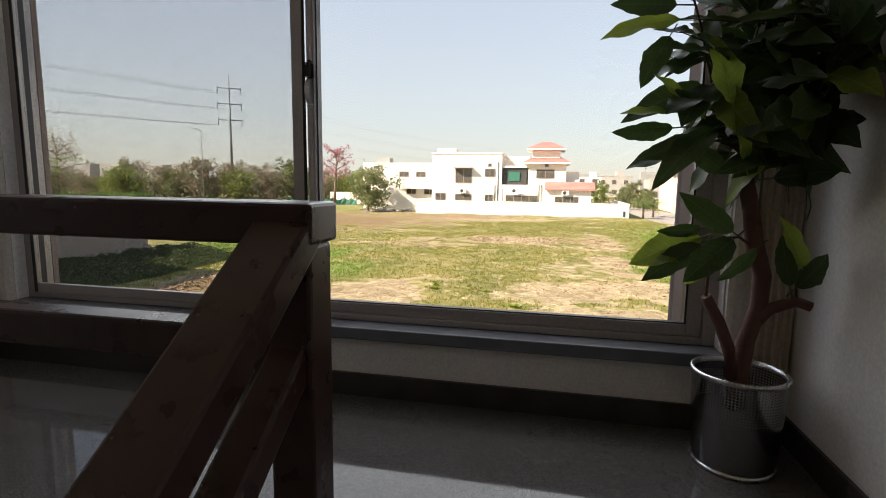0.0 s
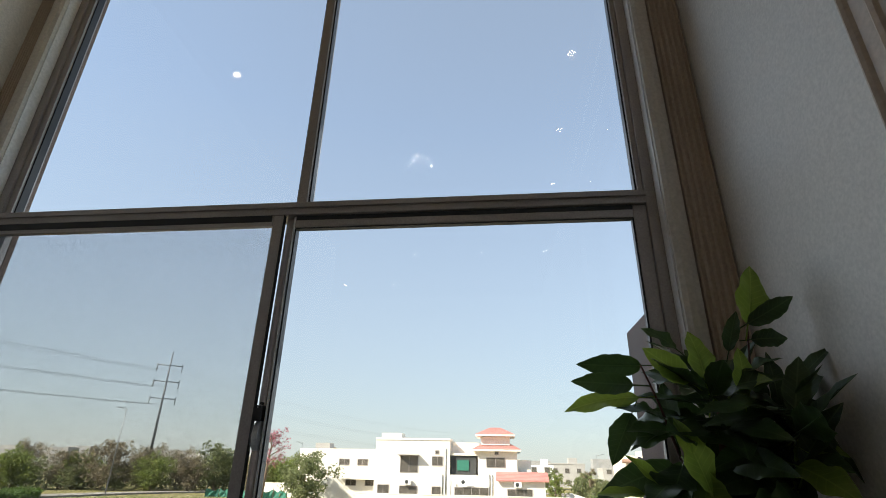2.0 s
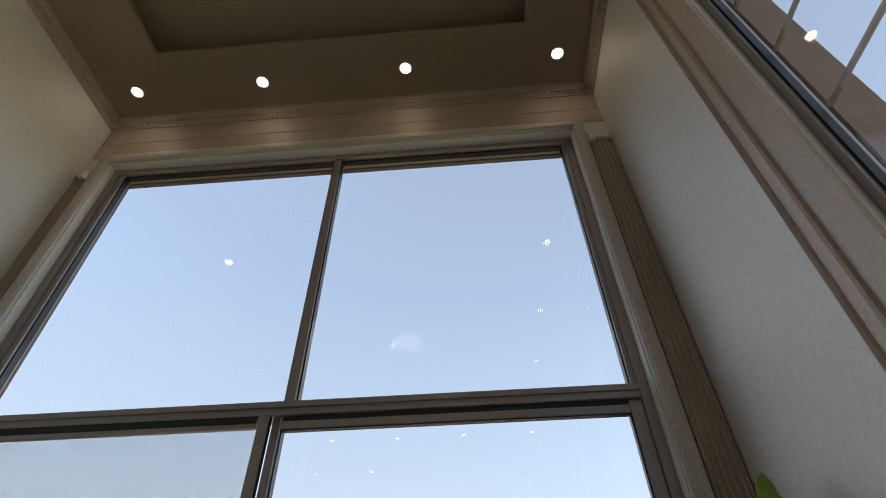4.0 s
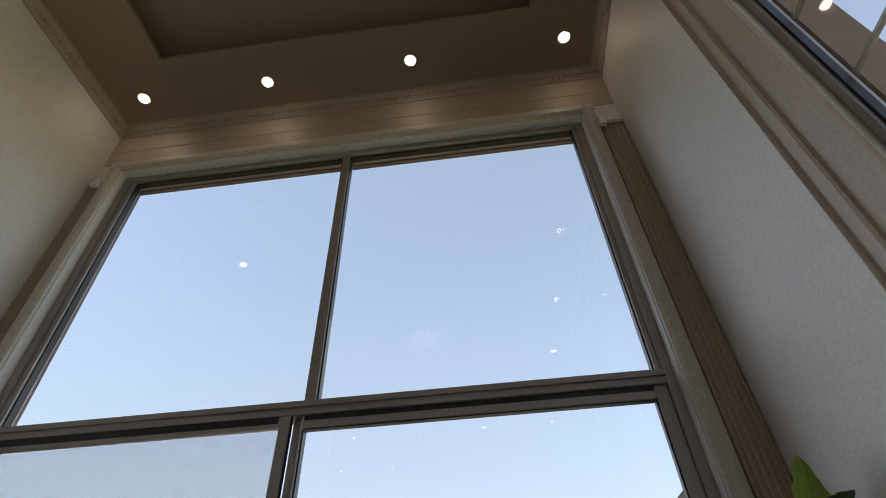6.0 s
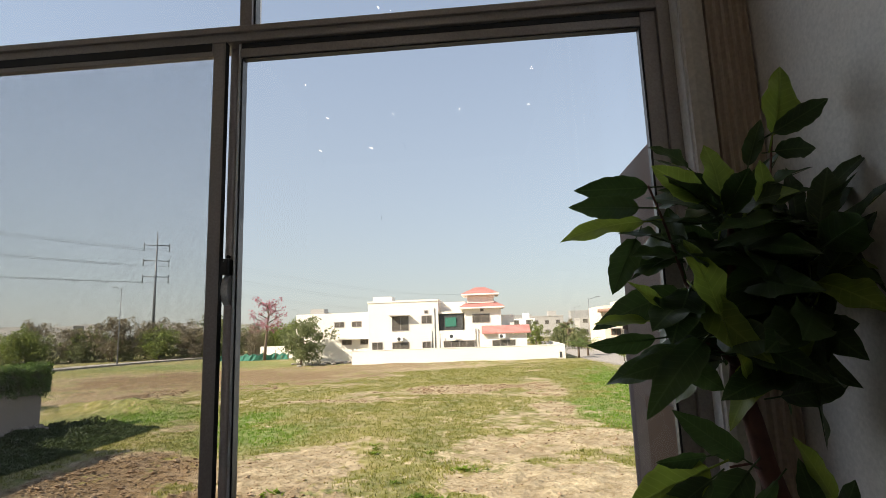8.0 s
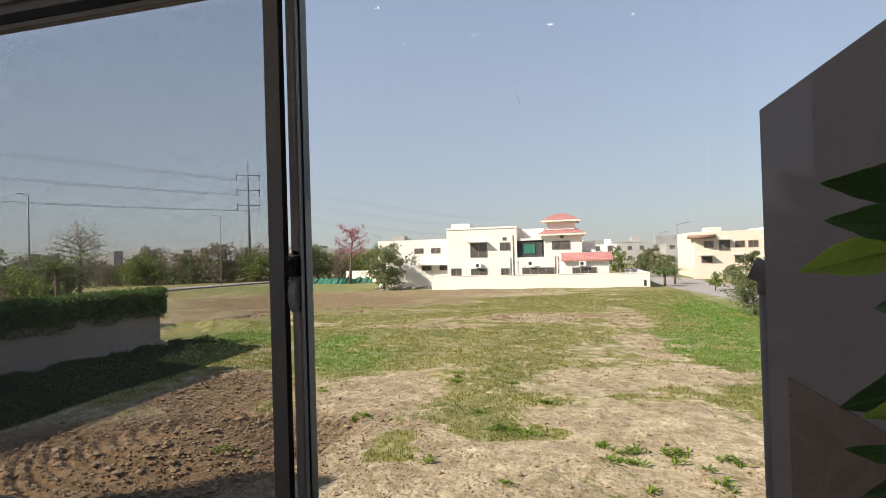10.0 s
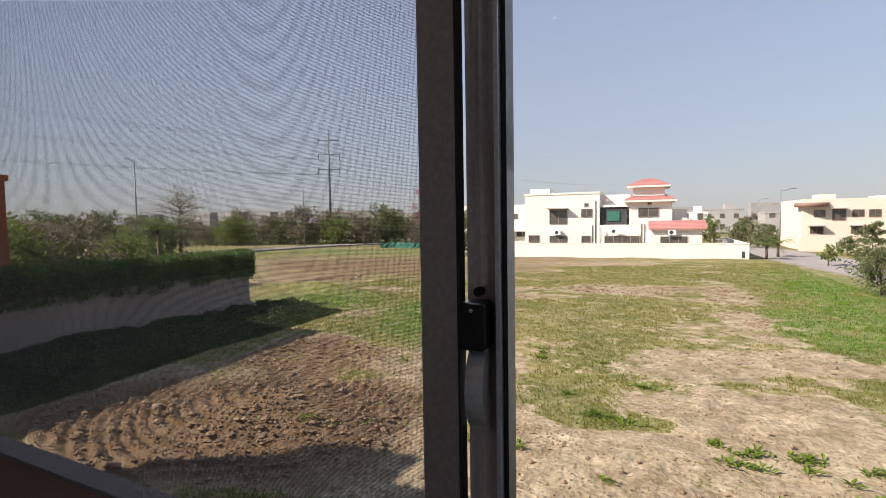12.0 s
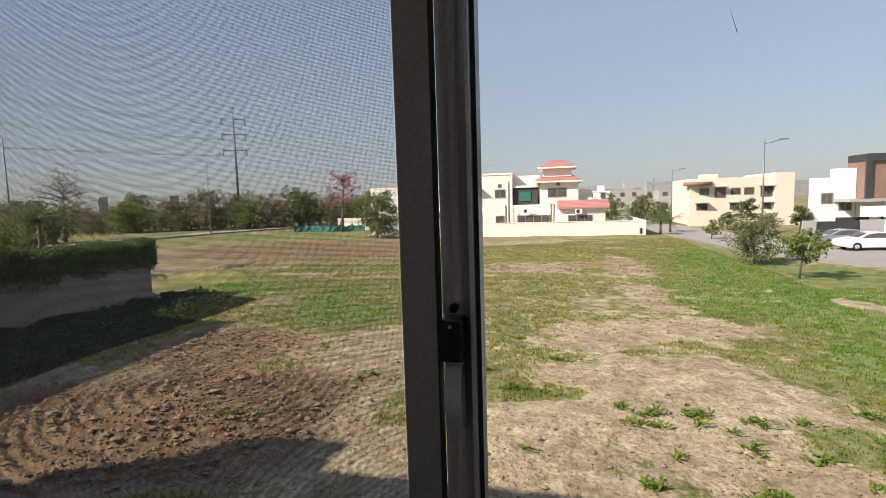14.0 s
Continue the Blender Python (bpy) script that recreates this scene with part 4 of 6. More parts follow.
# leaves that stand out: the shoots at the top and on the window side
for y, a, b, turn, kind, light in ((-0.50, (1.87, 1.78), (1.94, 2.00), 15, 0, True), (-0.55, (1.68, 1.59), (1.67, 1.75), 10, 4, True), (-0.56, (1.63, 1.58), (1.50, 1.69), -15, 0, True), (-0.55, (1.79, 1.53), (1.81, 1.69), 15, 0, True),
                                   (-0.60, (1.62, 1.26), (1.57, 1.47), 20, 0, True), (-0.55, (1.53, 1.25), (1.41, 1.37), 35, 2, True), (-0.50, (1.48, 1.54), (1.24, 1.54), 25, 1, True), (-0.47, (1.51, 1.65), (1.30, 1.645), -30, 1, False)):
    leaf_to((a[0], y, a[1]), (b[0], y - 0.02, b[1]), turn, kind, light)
for y, a, b, turn, kind, light in ((-0.53, (1.46, 1.575), (1.26, 1.585), -20, 2, False), (-0.50, (1.45, 1.49), (1.36, 1.34), 20, 0, False), (-0.50, (1.46, 1.25), (1.31, 1.26), 40, 2, True), (-0.55, (1.57, 1.15), (1.37, 1.125), 15, 1, False),
                                   (-0.50, (1.48, 1.20), (1.29, 1.175), -45, 2, False), (-0.50, (1.55, 1.13), (1.65, 1.05), 20, 4, False), (-0.60, (1.67, 1.09), (1.63, 1.27), 35, 2, True), (-0.58, (1.77, 1.10), (1.85, 1.23), -20, 2, True)):
    leaf_to((a[0], y, a[1]), (b[0], y - 0.02, b[1]), turn, kind, light)
# the wall side
for y, a, b, turn, kind, light in ((-0.50, (1.90, 1.22), (2.07, 1.22), 20, 0, False), (-0.55, (1.77, 1.04), (1.97, 1.07), 10, 1, False), (-0.50, (1.90, 1.28), (2.06, 1.42), -35, 2, True), (-0.52, (1.86, 1.78), (2.06, 1.87), 25, 2, False),
                                   (-0.50, (1.87, 1.73), (1.99, 1.74), 10, 4, False), (-0.50, (1.79, 1.69), (1.83, 1.83), -30, 2, False), (-0.45, (1.64, 1.71), (1.55, 1.80), 25, 4, False), (-0.50, (1.89, 1.52), (2.08, 1.55), -15, 1, False)):
    leaf_to((a[0], y, a[1]), (b[0], y - 0.02, b[1]), turn, kind, light)
# the low twigs
for y, a, b, turn, kind, light in ((-0.47, (1.60, 0.84), (1.37, 0.76), 20, 0, True), (-0.46, (1.70, 0.86), (1.53, 0.98), -20, 1, False), (-0.50, (1.59, 0.82), (1.41, 0.70), 10, 1, False), (-0.50, (1.69, 0.84), (1.54, 0.70), 15, 0, False), (-0.48, (1.77, 0.81), (1.66, 0.69), -30, 2, False),
                                   (-0.46, (1.60, 0.87), (1.46, 0.85), -35, 2, False), (-0.46, (1.62, 0.74), (1.56, 0.68), 0, 4, True), (-0.45, (1.93, 0.74), (1.85, 0.92), 20, 2, True), (-0.45, (1.91, 0.68), (2.00, 0.79), 10, 4, False), (-0.43, (1.90, 0.68), (1.85, 0.85), -30, 2, False)):
    leaf_to((a[0], y, a[1]), (b[0], y - 0.02, b[1]), turn, kind, light)
for a, b in (((1.80, -0.39, 0.80), (1.66, -0.46, 0.84)), ((1.635, -0.45, 0.635), (1.64, -0.46, 0.83)), ((1.93, -0.41, 0.62), (1.91, -0.44, 0.70)), ((1.84, -0.42, 1.32), (1.87, -0.50, 1.79)), ((1.60, -0.44, 1.36), (1.49, -0.53, 1.64))):
    m = (Vector(a) + Vector(b)) / 2 + Vector((0, 0, 0.02))
    ppart("twig", [a, m, b], [0.005, 0.004, 0.003])

# ---- outside, close to the house ----
fin = thing("garden_fin_wall", "pink-beige rendered fin wall beside the window", "wall", (2.4, 1.4, GROUND), kind="structure")
fo = Vector((2.4, 1.4, GROUND))
bm = bmesh.new()
box(bm, 2.25 - fo.x, 2.50 - fo.x, 0.195 - fo.y, 2.68 - fo.y, 0 - 0.2, 2.55 - fo.z, 0.01)
part("body", bm, M_EXT, fin)
# the lower part of the fin's face is covered in a darker brown
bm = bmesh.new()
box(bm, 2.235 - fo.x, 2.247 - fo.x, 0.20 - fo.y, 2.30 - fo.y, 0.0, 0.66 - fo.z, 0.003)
panel = part("panel", bm, M_EXT_DARK, fin, "dark brown panel low on the fin wall")
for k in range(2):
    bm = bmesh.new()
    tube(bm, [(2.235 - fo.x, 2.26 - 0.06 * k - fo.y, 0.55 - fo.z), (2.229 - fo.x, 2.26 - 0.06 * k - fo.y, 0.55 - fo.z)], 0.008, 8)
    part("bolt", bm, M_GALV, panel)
pipe = thing("drain_pipe", "brown plastic drain pipe with open elbow at its top", "pipe", (2.33, 2.79, GROUND))
bm = bmesh.new()
tube(bm, [(0, 0, 0), (0, 0, 2.0), (0, 0, 1.20 - GROUND)], 0.085, 20)
part("downpipe", bm, M_EXT, pipe)
bm = bmesh.new()
tube(bm, [(0, 0, 1.18 - GROUND), (0, 0, 1.27 - GROUND), (-0.02, 0.03, 1.33 - GROUND), (-0.10, 0.07, 1.37 - GROUND)], [0.095, 0.095, 0.092, 0.088], 20)
part("elbow", bm, M_EXT, pipe)

bw = structure(thing("boundary_wall", "", "", (-5.2, 2.88, GROUND)), "red-brown rendered boundary wall with a concrete coping", "boundary wall")
bw.rotation_euler = (0, 0, radians(-4.9))
H = -1.20 - GROUND
boxes("wall_body", M_REDBRICK, (-14.0, 1.84, 0.0, 0.22, -0.2, H - 0.06), parent=bw)
boxes("coping", M_COPING, (-14.0, 1.84, -0.03, 0.25, H - 0.05, H), parent=bw, label="dark brown concrete coping", bevel=0.01)
boxes("coping", M_COPING, (1.845, 9.0, -0.03, 0.40, H - 0.17, H - 0.10), parent=bw, bevel=0.01)
boxes("wall_body", M_REDBRICK, (1.845, 9.0, 0.0, 0.34, -0.2, H - 0.17), parent=bw)

# neighbour's wall and hedge on the far side of the plot
nw = structure(thing("garden_wall", "", "", (-20.6, 10.0, GROUND)), "old grey plastered garden wall with a rubble foot", "boundary wall")
boxes("wall_body", M_GREYWALL, (-0.25, 0.0, -16.0, 11.6, -0.2, 2.12), (-12.0, -0.253, 11.35, 11.6, -0.2, 2.12), parent=nw, bevel=0.02)
rr = random.Random(3)
bm = bmesh.new()
for k in range(240):
    y = rr.uniform(-9, 11.7)
    c = Vector((abs(rr.gauss(0.0, 0.25)), y, rr.uniform(0.0, 0.30)))
    s = rr.uniform(0.08, 0.26)
    r = bmesh.ops.create_icosphere(bm, subdivisions=1, radius=s, matrix=Matrix.Translation(c) @ Matrix.Rotation(rr.uniform(0, 3), 4, (1, rr.random(), 1)) @ Matrix.Diagonal((1.3, 1, 0.7, 1)))
    for v in r["verts"]:
        v.co += Vector((rr.uniform(-1, 1), rr.uniform(-1, 1), rr.uniform(-1, 1))) * s * 0.25
part("rubble", bm, M_GREYWALL, nw, "broken stones along the wall's foot")


def leaf_cloud(samples, size, rnd, flat=0.0):
    """Loose leaf-shaped quads at the sample points."""
    v, f = [], []
    for p in samples:
        s = size * rnd.uniform(0.6, 1.3)
        a = Vector((rnd.gauss(0, 1), rnd.gauss(0, 1), rnd.gauss(0, 1) * (1 - flat))).normalized()
        b = a.orthogonal().normalized()
        b = (Matrix.Rotation(rnd.uniform(0, 6.28), 3, a) @ b).normalized()
        p = Vector(p)
        n = len(v)
        c = a.cross(b) * s * 0.18
        v.extend((p - a * s, p + b * s * 0.45 + c, p + a * s, p - b * s * 0.45 + c))
        f.append((n, n + 1, n + 2, n + 3))
    return v, f


hedge = thing("hedge", "clipped dark green hedge growing over the garden wall", "hedge", (-20.9, 10.0, GROUND))
pts = []
for k in range(26000):
    y = rr.uniform(-12, 11.9)
    top = 3.18 + 0.20 * noise.noise((y * 0.9, 1, 0)) + 0.16 * noise.noise((y * 3.1, 5, 0))
    low = 1.80 + 0.45 * noise.noise((y * 0.8, 9, 0)) + 0.25 * noise.noise((y * 2.7, 4, 0))
    if rr.random() < 0.6:
        x = 0.42 + 0.15 * noise.noise((y, 3, 1)) + rr.gauss(0, 0.11)
        z = low + (top - low) * rr.random() ** 0.8
    else:
        x = rr.uniform(-1.0, 0.45)
        z = top + rr.gauss(0, 0.06)
    pts.append((x, y, z))
for k in range(3000):
    pts.append((rr.uniform(-1.0, 0.4), 11.9 + rr.gauss(0, 0.08), rr.uniform(1.9, 3.2)))
v, f = leaf_cloud(pts, 0.075, rr)
raw("leaves", v, f, M_HEDGE, hedge)
boxes("woody_core", M_BARK, (-0.8, 0.30, -12.0, 11.75, 2.13, 2.95), parent=hedge)

# neighbour's house, seen at its corner over the hedge
nh = thing("neighbour_house", "red-brown rendered neighbouring house behind a hedge, its unseen tall part added for shade", "house", (-31.0, 4.0, GROUND))
# the 10.8 m part is unseen, added to cast shade on the field
boxes("wall", M_REDBRICK, (-8.0, 6.4, 5.6, 8.2, -0.2, 6.7), (-8.0, 6.4, -16.0, 5.597, -0.2, 10.8), parent=nh, bevel=0.02)
boxes("parapet", M_REDBRICK, (-8.1, 6.5, 5.65, 8.3, 6.7, 6.95), parent=nh, bevel=0.02)
for k in range(3):
    w = boxes("window", M_TINT, (6.39, 6.45, -9 + k * 5.0, -7.2 + k * 5.0, 4.0, 5.4), parent=nh)

M_WEED = leaf_material("weed_leaf", (0.06, 0.115, 0.008), (0.135, 0.19, 0.018), per="Island", trans=0.35)

# ---- the field ----
# patches of the field, one over the other: centre x, y, radii, turn, bareness, tilled
TILLED = [(-6.8, 10.6, 3.2, 3.6, 0.2, 0.96, 0.8), (-26.5, 49.0, 16.5, 12.5, -0.04, 0.86, 0.85), (-14.0, 58.0, 10.0, 5.0, 0.0, 0.80, 0.6), (-27.2, 34.8, 4.7, 2.4, 0.33, 0.9, 0.5), (-8.9, 9.4, 4.8, 3.6, 0.15, 1.0, 1.0), (-11.3, 8.0, 3.0, 3.2, 0.16, 1.0, 1.0), (-11.2, 14.6, 3.0, 2.9, 0.4, 0.90, 0.85)]
PALE = [(1.9, 10.2, 4.7, 4.4, 0.15, 1.0, 0.0), (2.0, 6.6, 7.0, 2.2, 0.0, 1.0, 0.1), (4.3, 18.4, 3.6, 1.6, 0.10, 0.84, 0.0), (2.0, 16.6, 3.0, 1.2, 0.20, 0.80, 0.0), (4.6, 24.2, 1.3, 3.2, 0.07, 0.74, 0.0), (-1.2, 34.6, 3.6, 2.2, 0.0, 0.72, 0.1), (0.6, 36.0, 4.2, 1.8, 0.07, 0.70, 0.0), (4.5, 36.0, 1.5, 6.0, 0.03, 0.70, 0.0), (12.6, 23.2, 1.0, 1.2, 0.08, 0.8, 0.0),
        (-5.9, 14.9, 2.2, 2.7, 0.16, 0.94, 0.12), (-3.6, 9.8, 1.5, 2.4, 0.23, 0.96, 0.25), (-12.6, 22.4, 1.8, 0.9, 0.07, 0.75, 0.5), (-7.2, 30.5, 5.5, 0.9, 0.09, 0.66, 0.2)]
GREEN = [(-46.0, 70.0, 34.0, 9.0, 0.42, 0.10, 0.0), (-0.7, 11.8, 1.5, 0.7, 0.14, 0.16, 0.0), (-1.4, 13.4, 1.2, 1.7, 0.2, 0.24, 0.0), (0.3, 11.6, 0.6, 0.4, 0.23, 0.14, 0.0), (-3.4, 9.8, 0.7, 0.7, 0.23, 0.22, 0.0), (-3.6, 10.8, 0.6, 0.6, 0.46, 0.26, 0.0), (5.6, 9.7, 1.0, 0.7, 0.16, 0.10, 0.0), (8.9, 14.6, 1.6, 3.6, 0.13, 0.10, 0.0), (-9.5, 19.7, 3.2, 2.9, 0.09, 0.12, 0.0),
         (-18.0, 25.3, 5.2, 3.8, 0.05, 0.14, 0.0), (-8.2, 12.7, 0.6, 0.5, 0.13, 0.3, 0.4), (6.9, 24.9, 1.6, 5.0, 0.15, 0.10, 0.0), (-1.2, 22.4, 5.0, 3.4, 0.16, 0.26, 0.0), (-11.5, 23.5, 2.0, 4.0, 0.15, 0.12, 0.0), (4.8, 16.5, 1.5, 0.45, 0.20, 0.2, 0.0)]
EARTH = TILLED + PALE + GREEN


LATTICE = np.random.default_rng(17).random((128, 128))


def patchy(x, y):
    """Smooth value noise in four sizes of patch, for arrays of places."""
    total = np.zeros(np.shape(x))
    for size, share, turn in ((4.2, 0.30, 0.4), (1.7, 0.32, 1.1), (0.75, 0.24, 2.0), (0.36, 0.14, 2.7)):
        u = (x * math.cos(turn) - y * math.sin(turn)) / size + 40.5
        w = (x * math.sin(turn) + y * math.cos(turn)) / size * 0.8 + 71.3
        i, j = np.floor(u).astype(int), np.floor(w).astype(int)
        a, b = u - i, w - j
        a, b = a * a * (3 - 2 * a), b * b * (3 - 2 * b)
        i0, i1, j0, j1 = i % 128, (i + 1) % 128, j % 128, (j + 1) % 128
        total += share * ((LATTICE[j0, i0] * (1 - a) + LATTICE[j0, i1] * a) * (1 - b) + (LATTICE[j1, i0] * (1 - a) + LATTICE[j1, i1] * a) * b)
    return total


LUSH = [(-46.0, 70.0, 34.0, 9.0, 1.1), (12.5, 28.0, 6.0, 22.0, 1.5), (8.9, 14.6, 2.0, 4.0, 1.3), (6.9, 24.9, 2.2, 6.0, 1.3), (5.6, 9.7, 1.2, 1.0, 1.3), (-9.5, 20.0, 3.6, 3.6, 1.15), (-18.0, 25.0, 6.0, 4.4, 1.1), (-11.5, 24.0, 2.6, 5.0, 1.1), (-0.5, 11.8, 2.0, 1.0, 0.7)]


def lush_at(x, y):
    total = np.zeros(np.shape(x))
    for cx, cy, rx, ry, top in LUSH:
        total = np.maximum(total, np.clip(top - np.hypot((x - cx) / rx, (y - cy) / ry), 0, 1))
    return total * np.clip(3 * patchy(y, x) - 0.5, 0.35, 1)


def earth_at(x, y):
    """How bare and how tilled the field is, for arrays of places."""
    bare, tilled = np.full(x.shape, 0.30), np.zeros(x.shape)
    wob = 0.25 * np.sin(x * 0.9 + 1.7 * np.sin(y * 0.55)) + 0.2 * np.sin(y * 1.3 + 1.3 * np.sin(x * 0.8)) + 0.7 * (patchy(x * 1.3, y * 1.3) - 0.5)
    for cx, cy, rx, ry, turn, b, tl in EARTH:
        c, s = math.cos(turn), math.sin(turn)
        u, w = ((x - cx) * c + (y - cy) * s) / rx, (-(x - cx) * s + (y - cy) * c) / ry
        d = np.clip((1.25 - np.sqrt(u * u + w * w) - wob * 0.5) / 0.5, 0, 1)
        bare = bare * (1 - d) + b * d
        tilled = tilled * (1 - d) + tl * d
    green = np.clip(1.4 - np.hypot((x - 12) / 5.5, (y - 30) / 22), 0, 1) * 0.3
    # away from the house the patches draw out into streaks
    far = np.clip((y - 15) / 12, 0, 1)
    spread = 1.1 * ((1 - far) * patchy(x, y) + far * patchy(x * 0.33, y * 0.8) - 0.5) * np.clip(1.3 - bare * 0.6, 0.3, 1.2)
    bare = bare * (1 - 0.75 * np.clip((-14.5 - x) / 2, 0, 1) * np.clip((22 - y) / 2, 0, 1))
    return np.clip(bare * 0.92 + 0.06 - green * (bare < 0.6) + spread, 0, 1), tilled


def graded(lo, hi, far, step):
    inner = np.arange(lo, hi + step / 2, step)
    grow, out, x = step, [], 0.0
    while x < far:
        grow *= 1.35 if x > 40 else 1.012
        x += grow
        out.append(x)
    out = np.array(out)
    return np.concatenate([lo - out[::-1], inner, hi + out])


gx = graded(-22.0, 12.0, 2500.0, 0.085)
gy = graded(3.0, 22.0, 2500.0, 0.085)
X, Y = np.meshgrid(gx, gy)
bare, tilled = earth_at(X, Y)
near = np.exp(-np.maximum(0, np.hypot(X, Y - 20) - 40) / 30)
Z = GROUND + near * (0.05 * np.sin(X * 0.7 + np.sin(Y * 0.4)) * np.sin(Y * 0.6) + 0.02 * np.sin(X * 3.1 + Y) * np.sin(Y * 2.7))
def furrows(x, y):
    """Wheel-cut arcs in the tilled earth: close ridges, broken in places."""
    ring = np.hypot(x + 9.3, (y - 11.2) * 0.9) + 0.16 * np.sin(x * 1.3 + y * 0.7) + 0.10 * (patchy(x * 1.5, y * 1.5) - 0.5)
    return np.sin(ring * 18.0) * np.clip(0.4 + 1.2 * patchy(y * 1.1, x * 1.1), 0, 1.2)


def cleats(x, y):
    """Tyre tracks: pairs of ruts barred by the tread."""
    out = np.zeros(np.shape(x))
    for px, py, turn, bend in ((-5.6, 12.5, 2.05, 0.03), (-3.9, 12.0, 2.0, 0.03), (3.1, 10.5, 1.95, -0.02), (4.4, 10.5, 1.9, -0.02), (0.6, 9.0, 0.7, 0.05), (1.2, 10.3, 0.75, 0.05), (-4.0, 8.4, 0.5, 0.04)):
        c, s = math.cos(turn), math.sin(turn)
        u, w = (x - px) * c + (y - py) * s, -(x - px) * s + (y - py) * c
        w = w - bend * u * u
        rut = np.exp(-(w / 0.34) ** 4) * np.exp(-(u / 5.5) ** 4)
        out -= rut * (0.35 - 0.65 * np.abs(np.sin(u * 11.0 + 2.2 * np.abs(w) * 4)))
    return out


Z += near * tilled * (0.055 * furrows(X, Y) + 0.10 * (patchy(X * 2.2, Y * 2.2) - 0.5) + 0.05 * (patchy(X * 5.5, Y * 5.5) - 0.5)) * (Y < 22)
Z += near * tilled * 0.22 * (patchy(X * 1.1, Y * 1.1) - 0.5) * np.clip((Y - 20) / 4, 0, 1)
# wheel tracks across the pale earth
pale = np.clip((bare - 0.55) * 3, 0, 1) * np.clip(1 - tilled * 1.5, 0, 1) * near * (Y < 22)
Z += pale * (0.040 * np.sin((X * 0.88 - Y * 0.47) * 8.5 + 1.2 * np.sin(Y * 0.5)) * np.clip(4 * patchy(Y, X) - 1.4, 0, 1) + 0.06 * (patchy(X * 1.8, Y * 1.8) - 0.5) + 0.045 * (patchy(X * 5.0, Y * 5.0) - 0.5) + 0.075 * cleats(X, Y))
Z += 0.08 * np.exp(-((X + 20.0) / 1.6) ** 2) * (Y < 21.5) * (Y > 2) + 0.65 * np.exp(-(((X + 22.0) / 5.0) ** 2 + ((Y - 28.6 + 0.15 * (X + 22)) / 0.9) ** 2)) * (0.4 + 1.2 * patchy(X, Y))
Z += near * 0.25 * np.exp(-((Y - 59.5) / 2.0) ** 2) * (X > -18) * (X < 12)
Z -= 0.12 * (X > 12.5) * (Y > 20) * (Y < 130)
nx, ny = len(gx), len(gy)
verts = np.stack([X.ravel(), Y.ravel(), Z.ravel()], 1)
idx = np.arange(nx * ny).reshape(ny, nx)
quads = np.stack([idx[:-1, :-1].ravel(), idx[:-1, 1:].ravel(), idx[1:, 1:].ravel(), idx[1:, :-1].ravel()], 1)
ground = raw("ground", verts.tolist(), quads.tolist(), M_GROUND)
for name, values in (("earth", bare), ("tilled", tilled), ("lush", lush_at(X, Y))):
    ground.data.attributes.new(name, "FLOAT", "POINT").data.foreach_set("value", values.ravel().astype(np.float32))
ground.data.polygons.foreach_set("use_smooth", np.ones(len(quads), bool))
structure(ground, "rough open field of patchy grass and bare pale earth", "ground")


def ground_z(x, y):
    i, j = np.clip(np.searchsorted(gx, x), 1, nx - 1), np.clip(np.searchsorted(gy, y), 1, ny - 1)
    return Z[j, i]


# grass tufts: blades in small bunches, thick near the house and thinner away from it
rng = np.random.default_rng(5)
N = 190000
gxs, gys = rng.uniform(-24, 22, N), 5.0 + 52.0 * rng.random(N) ** 1.5
b, tl = earth_at(gxs, gys)
patch = 0.5 + 0.5 * np.sin(gxs * 1.9 + 2.1 * np.sin(gys * 1.1)) * np.sin(gys * 1.7 + 1.7 * np.sin(gxs * 1.3))
keep = (b < 0.44 + 0.08 * rng.random(N)) & (rng.random(N) < 0.35 + 0.65 * patch) & ~((gxs > 13.0) & (gys > 28)) & (gxs > -20.4)
gxs, gys, b = gxs[keep], gys[keep], b[keep]
lush = lush_at(gxs, gys) > 0.35 + 0.4 * rng.random(len(gxs))
v, f, v2, f2 = [], [], [], []
gz = ground_z(gxs, gys)
for x, y, z, rich in zip(gxs, gys, gz, lush):
    vv, ff = (v2, f2) if rich else (v, f)
    for k in range(3):
        a, h, w = rng.uniform(0, 6.28), rng.uniform(0.03, 0.10) * (1.25 if rich else 1.0), rng.uniform(0.010, 0.026)
        ca, sa = math.cos(a), math.sin(a)
        ox, oy = x + rng.uniform(-0.08, 0.08), y + rng.uniform(-0.08, 0.08)
        n = len(vv)
        lean = rng.uniform(-0.06, 0.06)
        vv.extend(((ox - ca * w, oy - sa * w, z - 0.02), (ox + ca * w, oy + sa * w, z - 0.02), (ox - sa * lean, oy + ca * lean, z + h)))
        ff.append((n, n + 1, n + 2))
grass = raw("grass", v, f, M_GRASS)
tagged(grass, "short patchy green grass on the field", "grass", kind="stuff")
M_LUSH = leaf_material("lush_blade", (0.050, 0.122, 0.006), (0.130, 0.225, 0.014), per="Island", trans=0.35)
tagged(raw("lush_grass", v2, f2, M_LUSH), "lush bright green grass on the road side of the field", "grass", kind="stuff")

